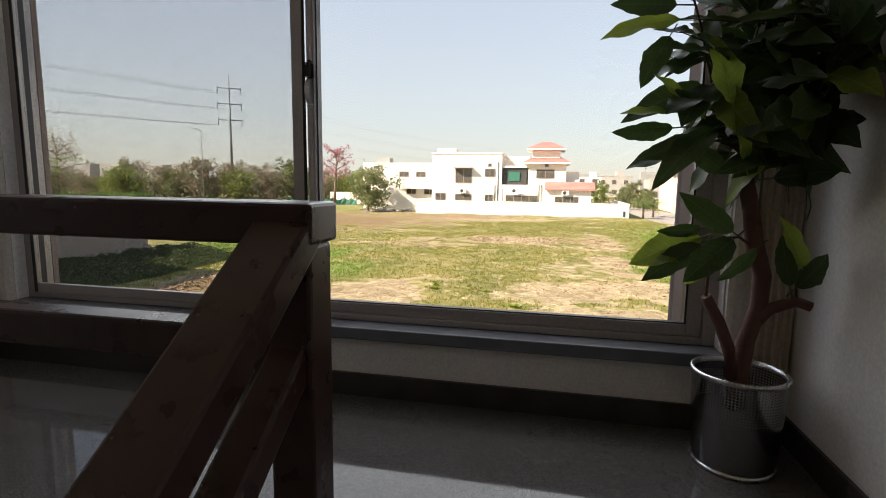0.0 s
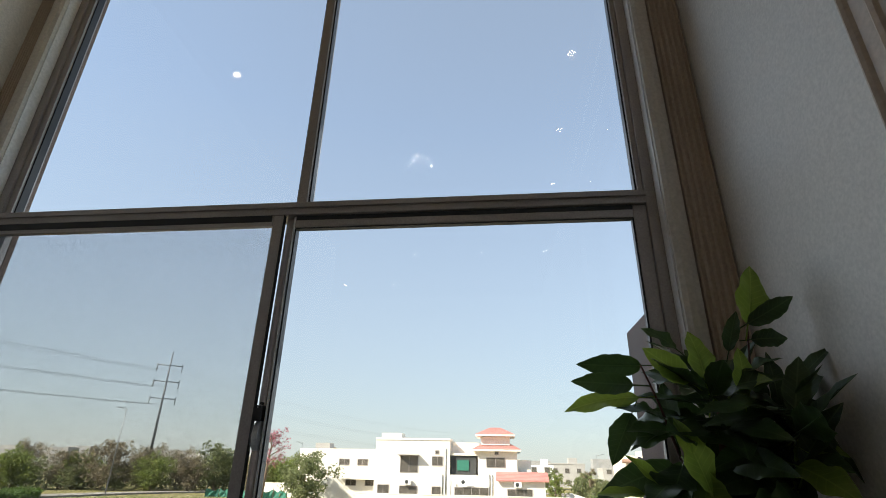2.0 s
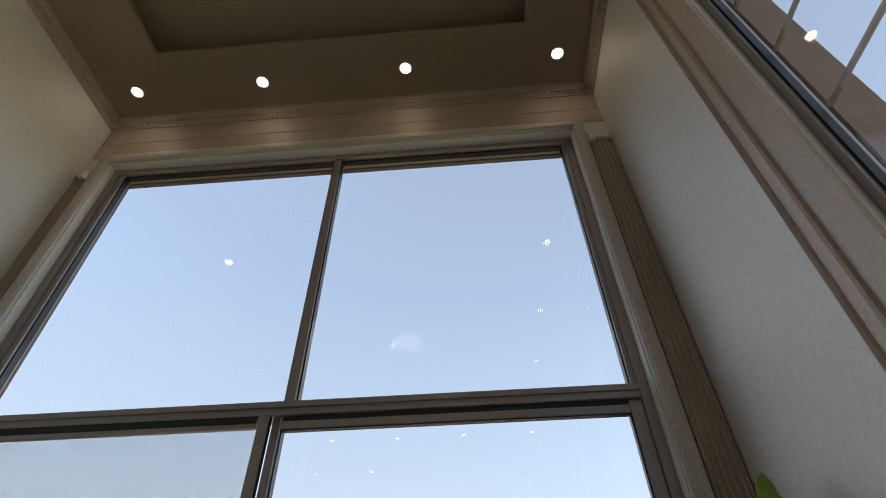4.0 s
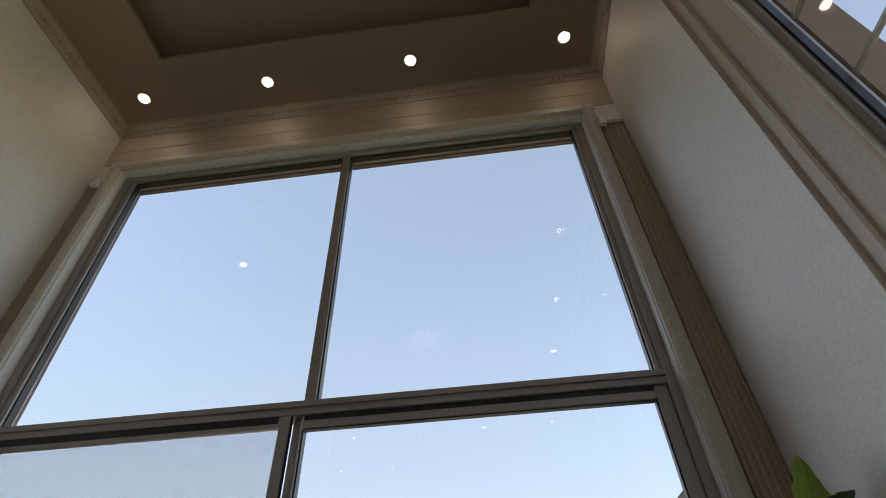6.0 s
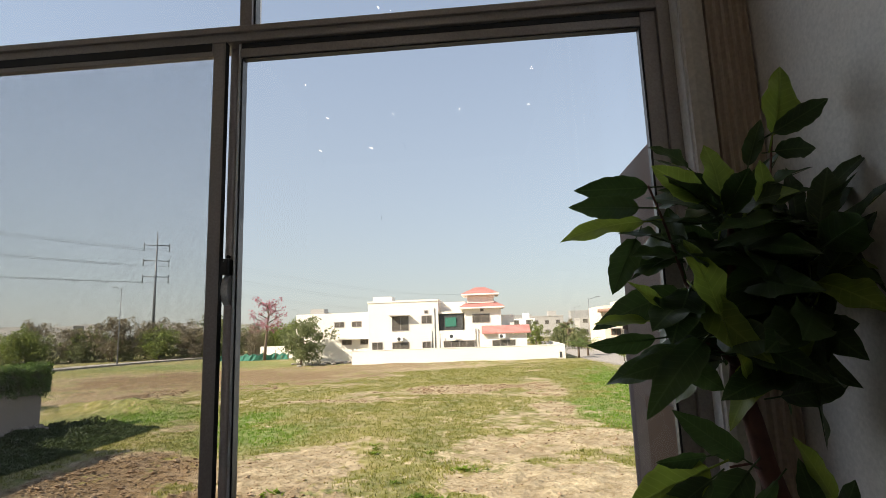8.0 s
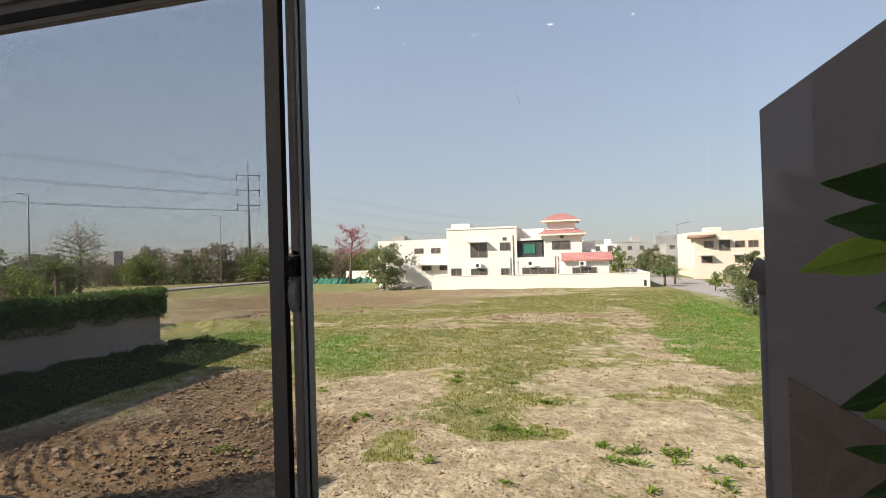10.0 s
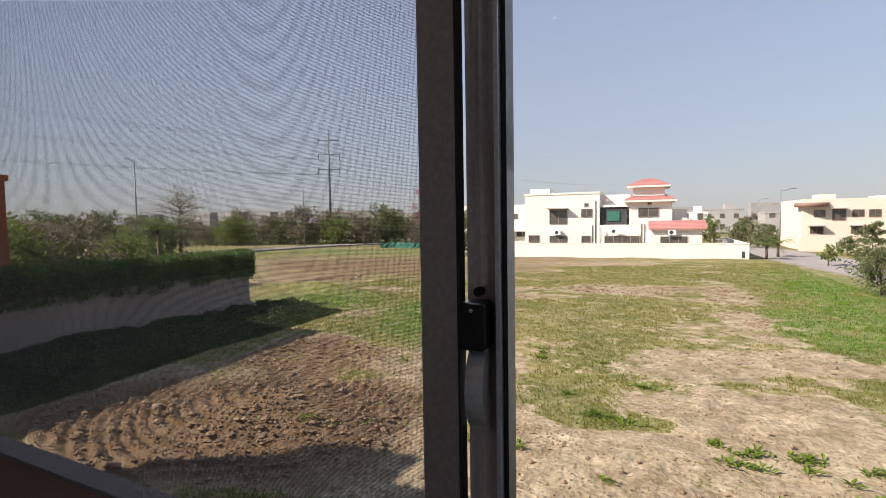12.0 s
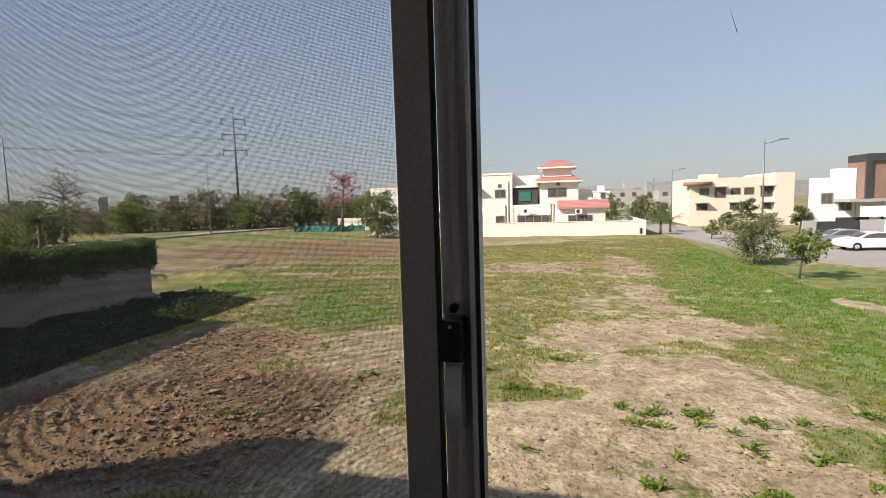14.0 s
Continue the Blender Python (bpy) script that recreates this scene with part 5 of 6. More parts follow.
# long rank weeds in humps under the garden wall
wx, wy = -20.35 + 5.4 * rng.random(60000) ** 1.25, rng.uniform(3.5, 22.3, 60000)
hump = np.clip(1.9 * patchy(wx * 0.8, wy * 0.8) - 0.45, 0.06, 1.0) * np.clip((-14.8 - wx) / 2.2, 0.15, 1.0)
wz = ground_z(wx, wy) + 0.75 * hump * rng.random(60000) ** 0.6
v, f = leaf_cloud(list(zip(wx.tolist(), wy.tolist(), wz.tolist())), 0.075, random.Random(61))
# leaf colour darker than the grass: the shade along the wall is put into it
M_RANK_SHADED = leaf_material("rank_leaf_shaded", (0.018, 0.032, 0.008), (0.050, 0.072, 0.017), per="Island", trans=0.2)
tagged(raw("rank_weeds", v, f, M_RANK_SHADED), "long rank weeds along the garden wall, darkened for its shade", "weeds", kind="stuff")

# weeds in small rosettes on the bare ground
v, f = [], []
for k in range(46):
    x, y = (rng.uniform(1.5, 9), rng.uniform(6.5, 12)) if k % 3 else (rng.uniform(-8, 1), rng.uniform(8, 18))
    r, tx, ty = 0.05 + 0.28 * rng.random() ** 2, rng.uniform(0.5, 2.0), rng.uniform(0.5, 1.4)
    for q in range(int(60 * r / 0.3) + 4):
        a, d = rng.uniform(0, 6.28), r * rng.random() ** 0.6
        ox, oy = x + math.cos(a) * d * tx + rng.normal(0, 0.05), y + math.sin(a) * d * ty + rng.normal(0, 0.05)
        oz = float(ground_z(np.array(ox), np.array(oy)))
        b2, w, h = rng.uniform(0, 6.28), rng.uniform(0.02, 0.045), rng.uniform(0.03, 0.12)
        n = len(v)
        v.extend(((ox, oy, oz), (ox + math.cos(b2) * h + math.sin(b2) * w, oy + math.sin(b2) * h - math.cos(b2) * w, oz + h * 0.8), (ox + math.cos(b2) * h * 1.8, oy + math.sin(b2) * h * 1.8, oz + h), (ox + math.cos(b2) * h - math.sin(b2) * w, oy + math.sin(b2) * h + math.cos(b2) * w, oz + h * 0.8)))
        f.append((n, n + 1, n + 2, n + 3))
tagged(raw("weeds", v, f, M_WEED), "scattered bright green weeds on bare earth", "weeds", kind="stuff")

# clods and stones on the bare earth
N = 130000
cx, cy = rng.uniform(-26, 11, N), 4.6 + 34 * rng.random(N) ** 1.7
b, tl = earth_at(cx, cy)
keep = (b > 0.6) & ((furrows(cx, cy) > -0.3) | (tl < 0.3)) & (rng.random(N) < (0.30 + 0.7 * (patchy(cx, cy * 0.7) > 0.54)) * 0.8 + 0.45 * tl)
cx, cy, tl = cx[keep], cy[keep], tl[keep]
cz = ground_z(cx, cy)
ico = [(0, 0, 1), (0.89, 0, 0.45), (0.28, 0.85, 0.45), (-0.72, 0.53, 0.45), (-0.72, -0.53, 0.45), (0.28, -0.85, 0.45), (0, 0, -0.6)]
icf = [(0, 1, 2), (0, 2, 3), (0, 3, 4), (0, 4, 5), (0, 5, 1), (6, 2, 1), (6, 3, 2), (6, 4, 3), (6, 5, 4), (6, 1, 5)]
v, f = [], []
for x, y, z, tt in zip(cx, cy, cz, tl):
    s = rng.uniform(0.010, 0.032) * (1.0 + 0.7 * tt) * (2.4 if rng.random() < 0.05 else 1.0) * (1.0 + max(0.0, y - 18) * 0.06)
    n = len(v)
    q = rng.uniform(0.6, 1.35, (7, 3))
    a = rng.uniform(0, 6.28)
    for (i, j, k), (qa, qb, qc) in zip(ico, q):
        i2, j2 = i * math.cos(a) - j * math.sin(a), i * math.sin(a) + j * math.cos(a)
        v.append((x + i2 * s * qa, y + j2 * s * qb, z + k * s * qc * 0.9))
    f.extend([tuple(n + m for m in t3) for t3 in icf])
M_CLOD = surface("earth_clod", (0.16, 0.092, 0.042), (0.40, 0.29, 0.185), 0.95, 30, 1.2, 0.5)
tagged(raw("clods", v, f, M_CLOD), "loose clods and small stones on bare earth", "clods", kind="stuff")


# ---- roads ----
def ribbon(name, line, half, z, material, thick=0.05):
    pts = [Vector((*p, 0)) for p in line]
    fine = []
    for i in range(len(pts) - 1):
        p0, p1, p2, p3 = pts[max(i - 1, 0)], pts[i], pts[i + 1], pts[min(i + 2, len(pts) - 1)]
        for k in range(10):
            u = k / 10
            fine.append(0.5 * ((2 * p1) + (p2 - p0) * u + (2 * p0 - 5 * p1 + 4 * p2 - p3) * u * u + (3 * p1 - p0 - 3 * p2 + p3) * u ** 3))
    fine.append(pts[-1])
    v, f = [], []
    lo, hi = half if isinstance(half, tuple) else (-half, half)
    for i, p in enumerate(fine):
        d = (fine[min(i + 1, len(fine) - 1)] - fine[max(i - 1, 0)]).normalized()
        s = Vector((d.y, -d.x, 0))
        for q, zz in ((lo, z - thick), (lo, z), (hi, z), (hi, z - thick)):
            v.append((p.x + s.x * q, p.y + s.y * q, zz))
        if i:
            n = 4 * i
            f.extend([(n - 4 + k, n - 4 + k + 1, n + k + 1, n + k) for k in range(3)])
    return raw(name, v, f, material)


LANE = [(9.0, 170.0), (12.5, 105.0), (15.4, 74.0), (17.4, 59.0), (18.8, 48.0), (20.6, 40.8), (25.0, 35.2), (36.0, 30.0), (80.0, 16.0)]
structure(ribbon("road", LANE, 3.7, GROUND - 0.03, M_ASPHALT, 0.2), "worn grey asphalt residential road", "road")
structure(ribbon("kerb", LANE, (-3.9, -3.703), GROUND + 0.0, M_KERB, 0.3), "pale concrete road kerb", "kerb")
structure(ribbon("kerb", LANE, (3.703, 3.9), GROUND + 0.0, M_KERB, 0.3), "pale concrete road kerb", "kerb")
ROAD2 = [(-75.0, -40.0), (-70.0, 20.0), (-64.0, 70.0), (-52.0, 96.0), (-25.0, 112.0), (40.0, 130.0)]
structure(ribbon("road", ROAD2, 3.4, GROUND + 0.10, M_ASPHALT, 0.4), "grey asphalt road beyond the field", "road")
structure(ribbon("kerb", ROAD2, (3.404, 3.9), GROUND + 0.24, M_KERB, 0.5), "pale concrete road kerb", "kerb")


# ---- houses ----
def hwindow(house, x0, x1, z0, z1, y, glass=None, frame_m=None, awning=False, bars=1):
    """A framed window set into a facade that faces the field."""
    w = boxes("window", frame_m or M_ALU, (x0 - 0.08, x0, y - 0.05, y + 0.10, z0 - 0.08, z1 + 0.08), (x1, x1 + 0.08, y - 0.05, y + 0.10, z0 - 0.08, z1 + 0.08),
              (x0, x1, y - 0.05, y + 0.10, z0 - 0.08, z0), (x0, x1, y - 0.05, y + 0.10, z1, z1 + 0.08), parent=house)
    boxes("pane", glass or M_TINT, (x0, x1, y - 0.02, y + 0.08, z0, z1), parent=w)
    for k in range(bars):
        xm = x0 + (x1 - x0) * (k + 1) / (bars + 1)
        boxes("mullion", frame_m or M_ALU, (xm - 0.03, xm + 0.03, y - 0.045, y - 0.022, z0, z1), parent=w)
    if awning:
        boxes("sunshade", M_CONC, (x0 - 0.3, x1 + 0.15, y - 0.9, y, z1 + 0.08, z1 + 0.2), parent=w, label="projecting concrete sunshade")
    return w


def ac_unit(x, y, z):
    a = thing("air_conditioner", "white outdoor air-conditioner unit on a bracket", "air conditioner", (x, y, z), "outdoor units on the white house")
    boxes("case", M_PURE, (-0.42, 0.42, -0.45, -0.12, 0.0, 0.6), parent=a, bevel=0.02)
    bm = bmesh.new()
    tube(bm, [(-0.08, -0.452, 0.3), (-0.08, -0.46, 0.3)], 0.23, 20)
    part("fan_grille", bm, M_DARK, a)
    boxes("bracket", M_GALV, (-0.36, -0.32, -0.45, 0.02, -0.06, 0.0), (0.32, 0.36, -0.45, 0.02, -0.06, 0.0), parent=a)
    return a


def hip_roof(name, x0, x1, y0, y1, z0, z1, house, ridge=0.25):
    """A tiled hip roof with a fascia and courses of tiles."""
    bm = bmesh.new()
    box(bm, x0, x1, y0, y1, z0 - 0.22, z0, 0.0)
    fascia = part(name, bm, M_WHITE, house)
    n = 9
    cx0, cx1 = x0 + (x1 - x0) * (0.5 - ridge / 2), x0 + (x1 - x0) * (0.5 + ridge / 2)
    cy = (y0 + y1) / 2
    bm = bmesh.new()
    for k in range(n):
        u0, u1 = k / n, (k + 1) / n
        def ring(u, lift):
            return [(x0 + (cx0 - x0) * u, y0 + (cy - y0) * u), (x1 + (cx1 - x1) * u, y0 + (cy - y0) * u), (x1 + (cx1 - x1) * u, y1 + (cy - y1) * u), (x0 + (cx0 - x0) * u, y1 + (cy - y1) * u)], z0 + (z1 - z0) * u + lift
        (a, za), (b, zb) = ring(u0, 0.05), ring(u1, 0.0)
        va = [bm.verts.new((*p, za)) for p in a]
        vl = [bm.verts.new((*p, za - 0.06)) for p in a]
        vb = [bm.verts.new((*p, zb)) for p in b]
        for i in range(4):
            j = (i + 1) % 4
            bm.faces.new((va[i], va[j], vb[j], vb[i]))
            bm.faces.new((vl[i], vl[j], va[j], va[i]))
    part("tile_courses", bm, M_ROOF, fascia, "terracotta red roof tiles")
    return fascia


HY = 66.0
house = thing("white_house", "large two-storey white house with terracotta hip roofs", "house", (-5.0, HY, GROUND))
house.location = (0, 0, 0)
boxes("wall", M_WHITE, (-14.9, -5.4, HY, HY + 14, GROUND - 0.2, 4.75), parent=house)
boxes("parapet", M_WHITE, (-14.95, -5.35, HY - 0.08, HY + 14.1, 4.75, 5.0), parent=house)
boxes("roof_tank", M_WHITE, (-14.3, -11.7, HY + 0.5, HY + 3.0, 5.0, 5.6), parent=house)
boxes("wall", M_WHITE, (-5.397, -1.9, HY + 2.6, HY + 13, GROUND - 0.2, 4.65), parent=house)
boxes("balcony_slab", M_WHITE, (-5.397, -1.9, HY + 0.02, HY + 2.597, 0.55, 0.80), parent=house)
boxes("wall", M_WHITE, (-5.397, -1.9, HY + 0.02, HY + 2.597, GROUND - 0.2, 0.548), parent=house)
boxes("balcony_front", M_DARK, (-5.35, -2.15, HY + 0.5, HY + 0.56, 0.802, 3.0), parent=house, label="dark sheet across the balcony opening")
boxes("balcony_head", M_WHITE, (-5.397, -1.9, HY + 0.3, HY + 2.597, 3.02, 3.3), parent=house)
boxes("flag", M_GREEN_NET, (-4.55, -3.05, HY + 0.40, HY + 0.43, 1.3, 2.5), parent=house, label="hanging green cloth")
boxes("wall", M_WHITE, (-1.897, 2.9, HY - 0.4, HY + 9, GROUND - 0.2, 3.55), parent=house)
boxes("tower", M_WHITE, (-1.5, 2.1, HY + 0.6, HY + 5, 4.3, 5.30), parent=house)
hip_roof("upper_roof", -2.2, 2.75, HY - 0.1, HY + 5.7, 5.55, 6.55, house)
hip_roof("lower_roof", -2.6, 3.4, HY - 1.1, HY + 7.0, 3.75, 4.85, house, 0.4)
boxes("wall", M_WHITE, (2.903, 4.6, HY + 0.4, HY + 9, GROUND - 0.2, 2.6), parent=house)
boxes("porch", M_WHITE, (0.5, 6.0, HY - 2.0, HY - 0.403, GROUND - 0.2, 0.25), parent=house)
bm = bmesh.new()
extrude_profile(bm, [(0.0, 0.2), (0.0, 0.32), (1.9, 1.25), (1.9, 1.13)], (0.3, HY - 2.5, 0), (6.45, HY - 2.5, 0), (0, 1, 0))
for k in range(6):
    extrude_profile(bm, [(0.3 * k + 0.02, 0.34 + 0.147 * k), (0.3 * k + 0.02, 0.40 + 0.147 * k), (0.3 * k + 0.32, 0.50 + 0.147 * k)], (0.3, HY - 2.5, 0), (6.45, HY - 2.5, 0), (0, 1, 0))
part("porch_roof", bm, M_ROOF, house, "sloping terracotta porch roof")
boxes("wall", M_WHITE, (-26.0, -14.903, HY + 3, HY + 14, GROUND - 0.2, 3.7), parent=house)
boxes("ledge", M_WHITE, (-20.0, -14.903, HY + 2.0, HY + 2.997, 0.0, 0.2), parent=house)
boxes("roof_shed", M_CONC, (-24.0, -22.0, HY + 3.2, HY + 5.0, 3.7, 4.4), parent=house)
hwindow(house, -11.6, -9.45, 1.0, 2.85, HY, awning=True)
hwindow(house, -7.6, -6.35, 1.85, 2.80, HY, bars=1)
hwindow(house, -7.2, -6.82, 3.18, 3.5, HY, bars=0)
hwindow(house, -0.8, 1.38, 1.75, 2.75, HY - 0.4)
hwindow(house, 0.25, 0.6, 3.2, 3.45, HY - 0.4, bars=0)
hwindow(house, -20.4, -19.1, 1.75, 2.4, HY + 3)
hwindow(house, -17.9, -16.6, 1.75, 2.4, HY + 3)
hwindow(house, -19.3, -18.0, -0.7, -0.05, HY + 3)
hwindow(house, -16.7, -15.2, -0.7, -0.05, HY + 3)
hwindow(house, -14.35, -13.0, -1.5, -0.52, HY)
hwindow(house, -11.6, -9.45, -1.5, -0.6, HY)
hwindow(house, -7.55, -6.55, -1.5, -0.62, HY)
hwindow(house, -4.7, -0.7, -1.5, -0.62, HY + 0.02 - 0.5, bars=3)
hwindow(house, 1.65, 4.45, -1.6, -0.66, HY - 2.0, bars=2)
for x, z0, z1 in ((-5.9, -2.0, 3.8), (-6.3, -2.0, 0.8), (-5.2, -2.0, 0.4), (-0.15, -2.0, 0.85), (-0.5, -2.0, 0.9)):
    bm = bmesh.new()
    yy = HY - 0.06 if x < -5.39 else HY - 0.46
    tube(bm, [(x, yy, z0), (x, yy, z1)], 0.05, 8)
    part("soil_pipe", bm, M_GALV, house)
for x, y, z in ((-10.6, HY, -0.40), (-3.6, HY - 0.40, -0.28), (2.85, HY - 2.0, -0.42)):
    ac_unit(x, y, z)
hw = structure(thing("compound_wall", "", "", (-3.0, 62.3, GROUND)), "long cream-white compound wall", "boundary wall")
boxes("wall_body", M_WHITE, (-13.2, 13.4, 0.0, 0.25, -0.3, 1.72), parent=hw)
boxes("coping", M_WHITE, (-13.25, 13.45, -0.04, 0.29, 1.72, 1.80), parent=hw)
boxes("wall_body", M_WHITE, (13.15, 13.4, 0.253, 14, -0.3, 1.80), parent=hw)
# flat dark slab, its colour standing for the shade of an opening
boxes("gate_shade_slab", M_DARK, (12.7, 13.0, -0.03, 0.0, 0.2, 0.9), parent=hw)
hw2 = structure(thing("compound_wall", "", "", (-26.0, 84.0, GROUND)), "low white side compound wall", "boundary wall")
boxes("wall_body", M_WHITE, (-12.0, 6.0, 0.0, 0.25, -0.3, 2.1), parent=hw2)

house2 = thing("cream_house", "long cream two-storey house beyond the road", "house", (0, 0, 0))
Y2 = 83.0
boxes("wall", M_WHITE2, (20.0, 31.25, Y2, Y2 + 12, GROUND - 0.2, 3.8), parent=house2)
boxes("wall", M_WHITE2, (31.253, 33.75, Y2 - 0.8, Y2 + 12, GROUND - 0.2, 4.3), parent=house2)
boxes("tower", M_WHITE2, (22.1, 24.1, Y2 + 1, Y2 + 4, 3.8, 4.45), parent=house2)
bm = bmesh.new()
lathe(bm, [(0.01, 0.0), (2.0, 0.0), (2.0, 0.55), (0.01, 0.55)], 24, (21.2, Y2 + 0.6, 2.75))
part("round_canopy", bm, M_BROWNWALL, house2)
for x0, x1, z0, z1, aw in ((21.4, 22.6, 1.4, 2.25, False), (23.5, 24.9, 0.9, 2.35, True), (25.7, 26.9, 1.35, 2.2, False), (27.5, 28.7, 1.3, 2.2, False), (29.7, 31.2, 0.9, 2.3, True), (21.0, 22.4, -0.9, 0.0, True), (25.6, 26.7, -0.9, 0.0, True), (29.9, 31.0, -0.9, -0.1, True)):
    hwindow(house2, x0, x1, z0, z1, Y2, awning=aw, frame_m=M_BROWNWALL)
hw3 = structure(thing("compound_wall", "", "", (19.0, 80.0, GROUND)), "cream compound wall along the road", "boundary wall")
boxes("wall_body", M_WHITE2, (0.0, 24.0, 0.0, 0.25, -0.3, 1.7), parent=hw3)

house3 = thing("modern_house", "white and brown modern house with flat roofs", "house", (0, 0, 0))
Y3 = 62.0
boxes("wall", M_PURE, (27.6, 29.6, Y3, Y3 + 1.5, GROUND - 0.2, 2.9), (29.603, 31.4, Y3, Y3 + 1.5, GROUND - 0.2, 3.85), parent=house3)
boxes("wall", M_BROWNWALL, (31.45, 42.0, Y3 - 1.5, Y3 + 1.8, 0.6, 4.45), parent=house3)
boxes("roof_frame", M_DARK, (31.4, 42.0, Y3 - 1.8, Y3 + 1.8, 4.453, 5.2), (31.4, 31.9, Y3 - 1.8, Y3 - 1.503, 0.6, 4.45), parent=house3, label="dark projecting roof frame")
boxes("wall", M_PURE, (31.45, 42.0, Y3, Y3 + 1.8, GROUND - 0.2, 0.597), parent=house3)
boxes("canopy", M_CONC, (29.3, 40.0, Y3 - 3.2, Y3 - 0.003, 0.30, 0.58), parent=house3)
boxes("balcony_front", M_PURE, (30.4, 33.3, Y3 - 3.0, Y3 - 2.9, -1.25, -0.15), parent=house3)
boxes("pillar", M_PURE, (32.8, 33.7, Y3 - 3.1, Y3 - 2.4, GROUND - 0.2, 0.297), parent=house3)
# flat slabs on the wall, painted dark for the shade under the canopy
boxes("recess_shade_slab", M_DARK, (29.6, 32.7, Y3 - 0.06, Y3 - 0.004, GROUND, -1.4), (33.8, 40.0, Y3 - 0.06, Y3 - 0.004, GROUND, -1.4), parent=house3)
hwindow(house3, 28.2, 29.2, 0.2, 1.2, Y3)
hwindow(house3, 29.9, 31.0, -0.6, 0.2, Y3)
hw4 = structure(thing("compound_wall", "", "", (24.2, 56.5, GROUND)), "grey compound wall with a dark gate", "boundary wall")
boxes("wall_body", M_CONC, (0.0, 1.2, 0.0, 0.25, -0.3, 1.7), (5.0, 7.0, 0.0, 0.25, -0.3, 1.7), parent=hw4)
boxes("gate", M_DARK, (1.21, 4.99, 0.05, 0.15, 0.02, 1.6), parent=hw4, label="dark brown metal gate")


def plain_house(x0, x1, y, depth, top, m, storeys=2, tank=True):
    h = thing("distant_house", "flat-roofed pale house far off", "house", (x0, y, GROUND), "distant houses")
    H1 = top - GROUND
    w = x1 - x0
    boxes("wall", m, (0, w, 0, depth, -0.2, H1), parent=h)
    boxes("parapet", m, (-0.1, w + 0.1, -0.1, depth + 0.1, H1, H1 + 0.35), parent=h)
    if tank:
        boxes("stair_head", m, (w * 0.55, w * 0.8, 1, 4, H1 + 0.35, H1 + 1.9), parent=h)
    for s in range(storeys):
        n = max(2, int(w / 3))
        for k in range(n):
            xa = w * (k + 0.3) / n
            hwindow(h, xa, xa + 1.3, s * 3.2 + 1.0, s * 3.2 + 2.3, 0.0, bars=0)
    return h


rh = random.Random(11)
for x0, x1, y, top, m in ((28, 40, 150, 2.2, M_CONC), (8, 15, 150, 2.6, M_PURE), (16, 27, 175, 3.6, M_CONC), (3, 8, 180, 3.0, M_WHITE2), (-60, -48, 170, 3.4, M_WHITE), (-36, -24, 190, 3.6, M_WHITE2), (-105, -92, 165, 3.0, M_CONC)):
    plain_house(x0, x1, y, 9, top, m)
sk = structure(thing("backdrop", "", "", (0, 0, GROUND)), "hazy skyline of distant blocks and trees", "skyline")
# distance haze is put into the blocks' grey
M_HAZE = surface("haze_tinted_blocks", (0.26, 0.26, 0.26), (0.36, 0.35, 0.34), 0.9, 0.3, 0.02, 0.0)
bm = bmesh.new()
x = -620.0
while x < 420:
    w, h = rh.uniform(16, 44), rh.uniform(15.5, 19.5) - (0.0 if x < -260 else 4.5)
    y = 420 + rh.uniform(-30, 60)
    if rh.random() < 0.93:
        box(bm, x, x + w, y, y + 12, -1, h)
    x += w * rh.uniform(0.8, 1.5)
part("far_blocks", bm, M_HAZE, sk)


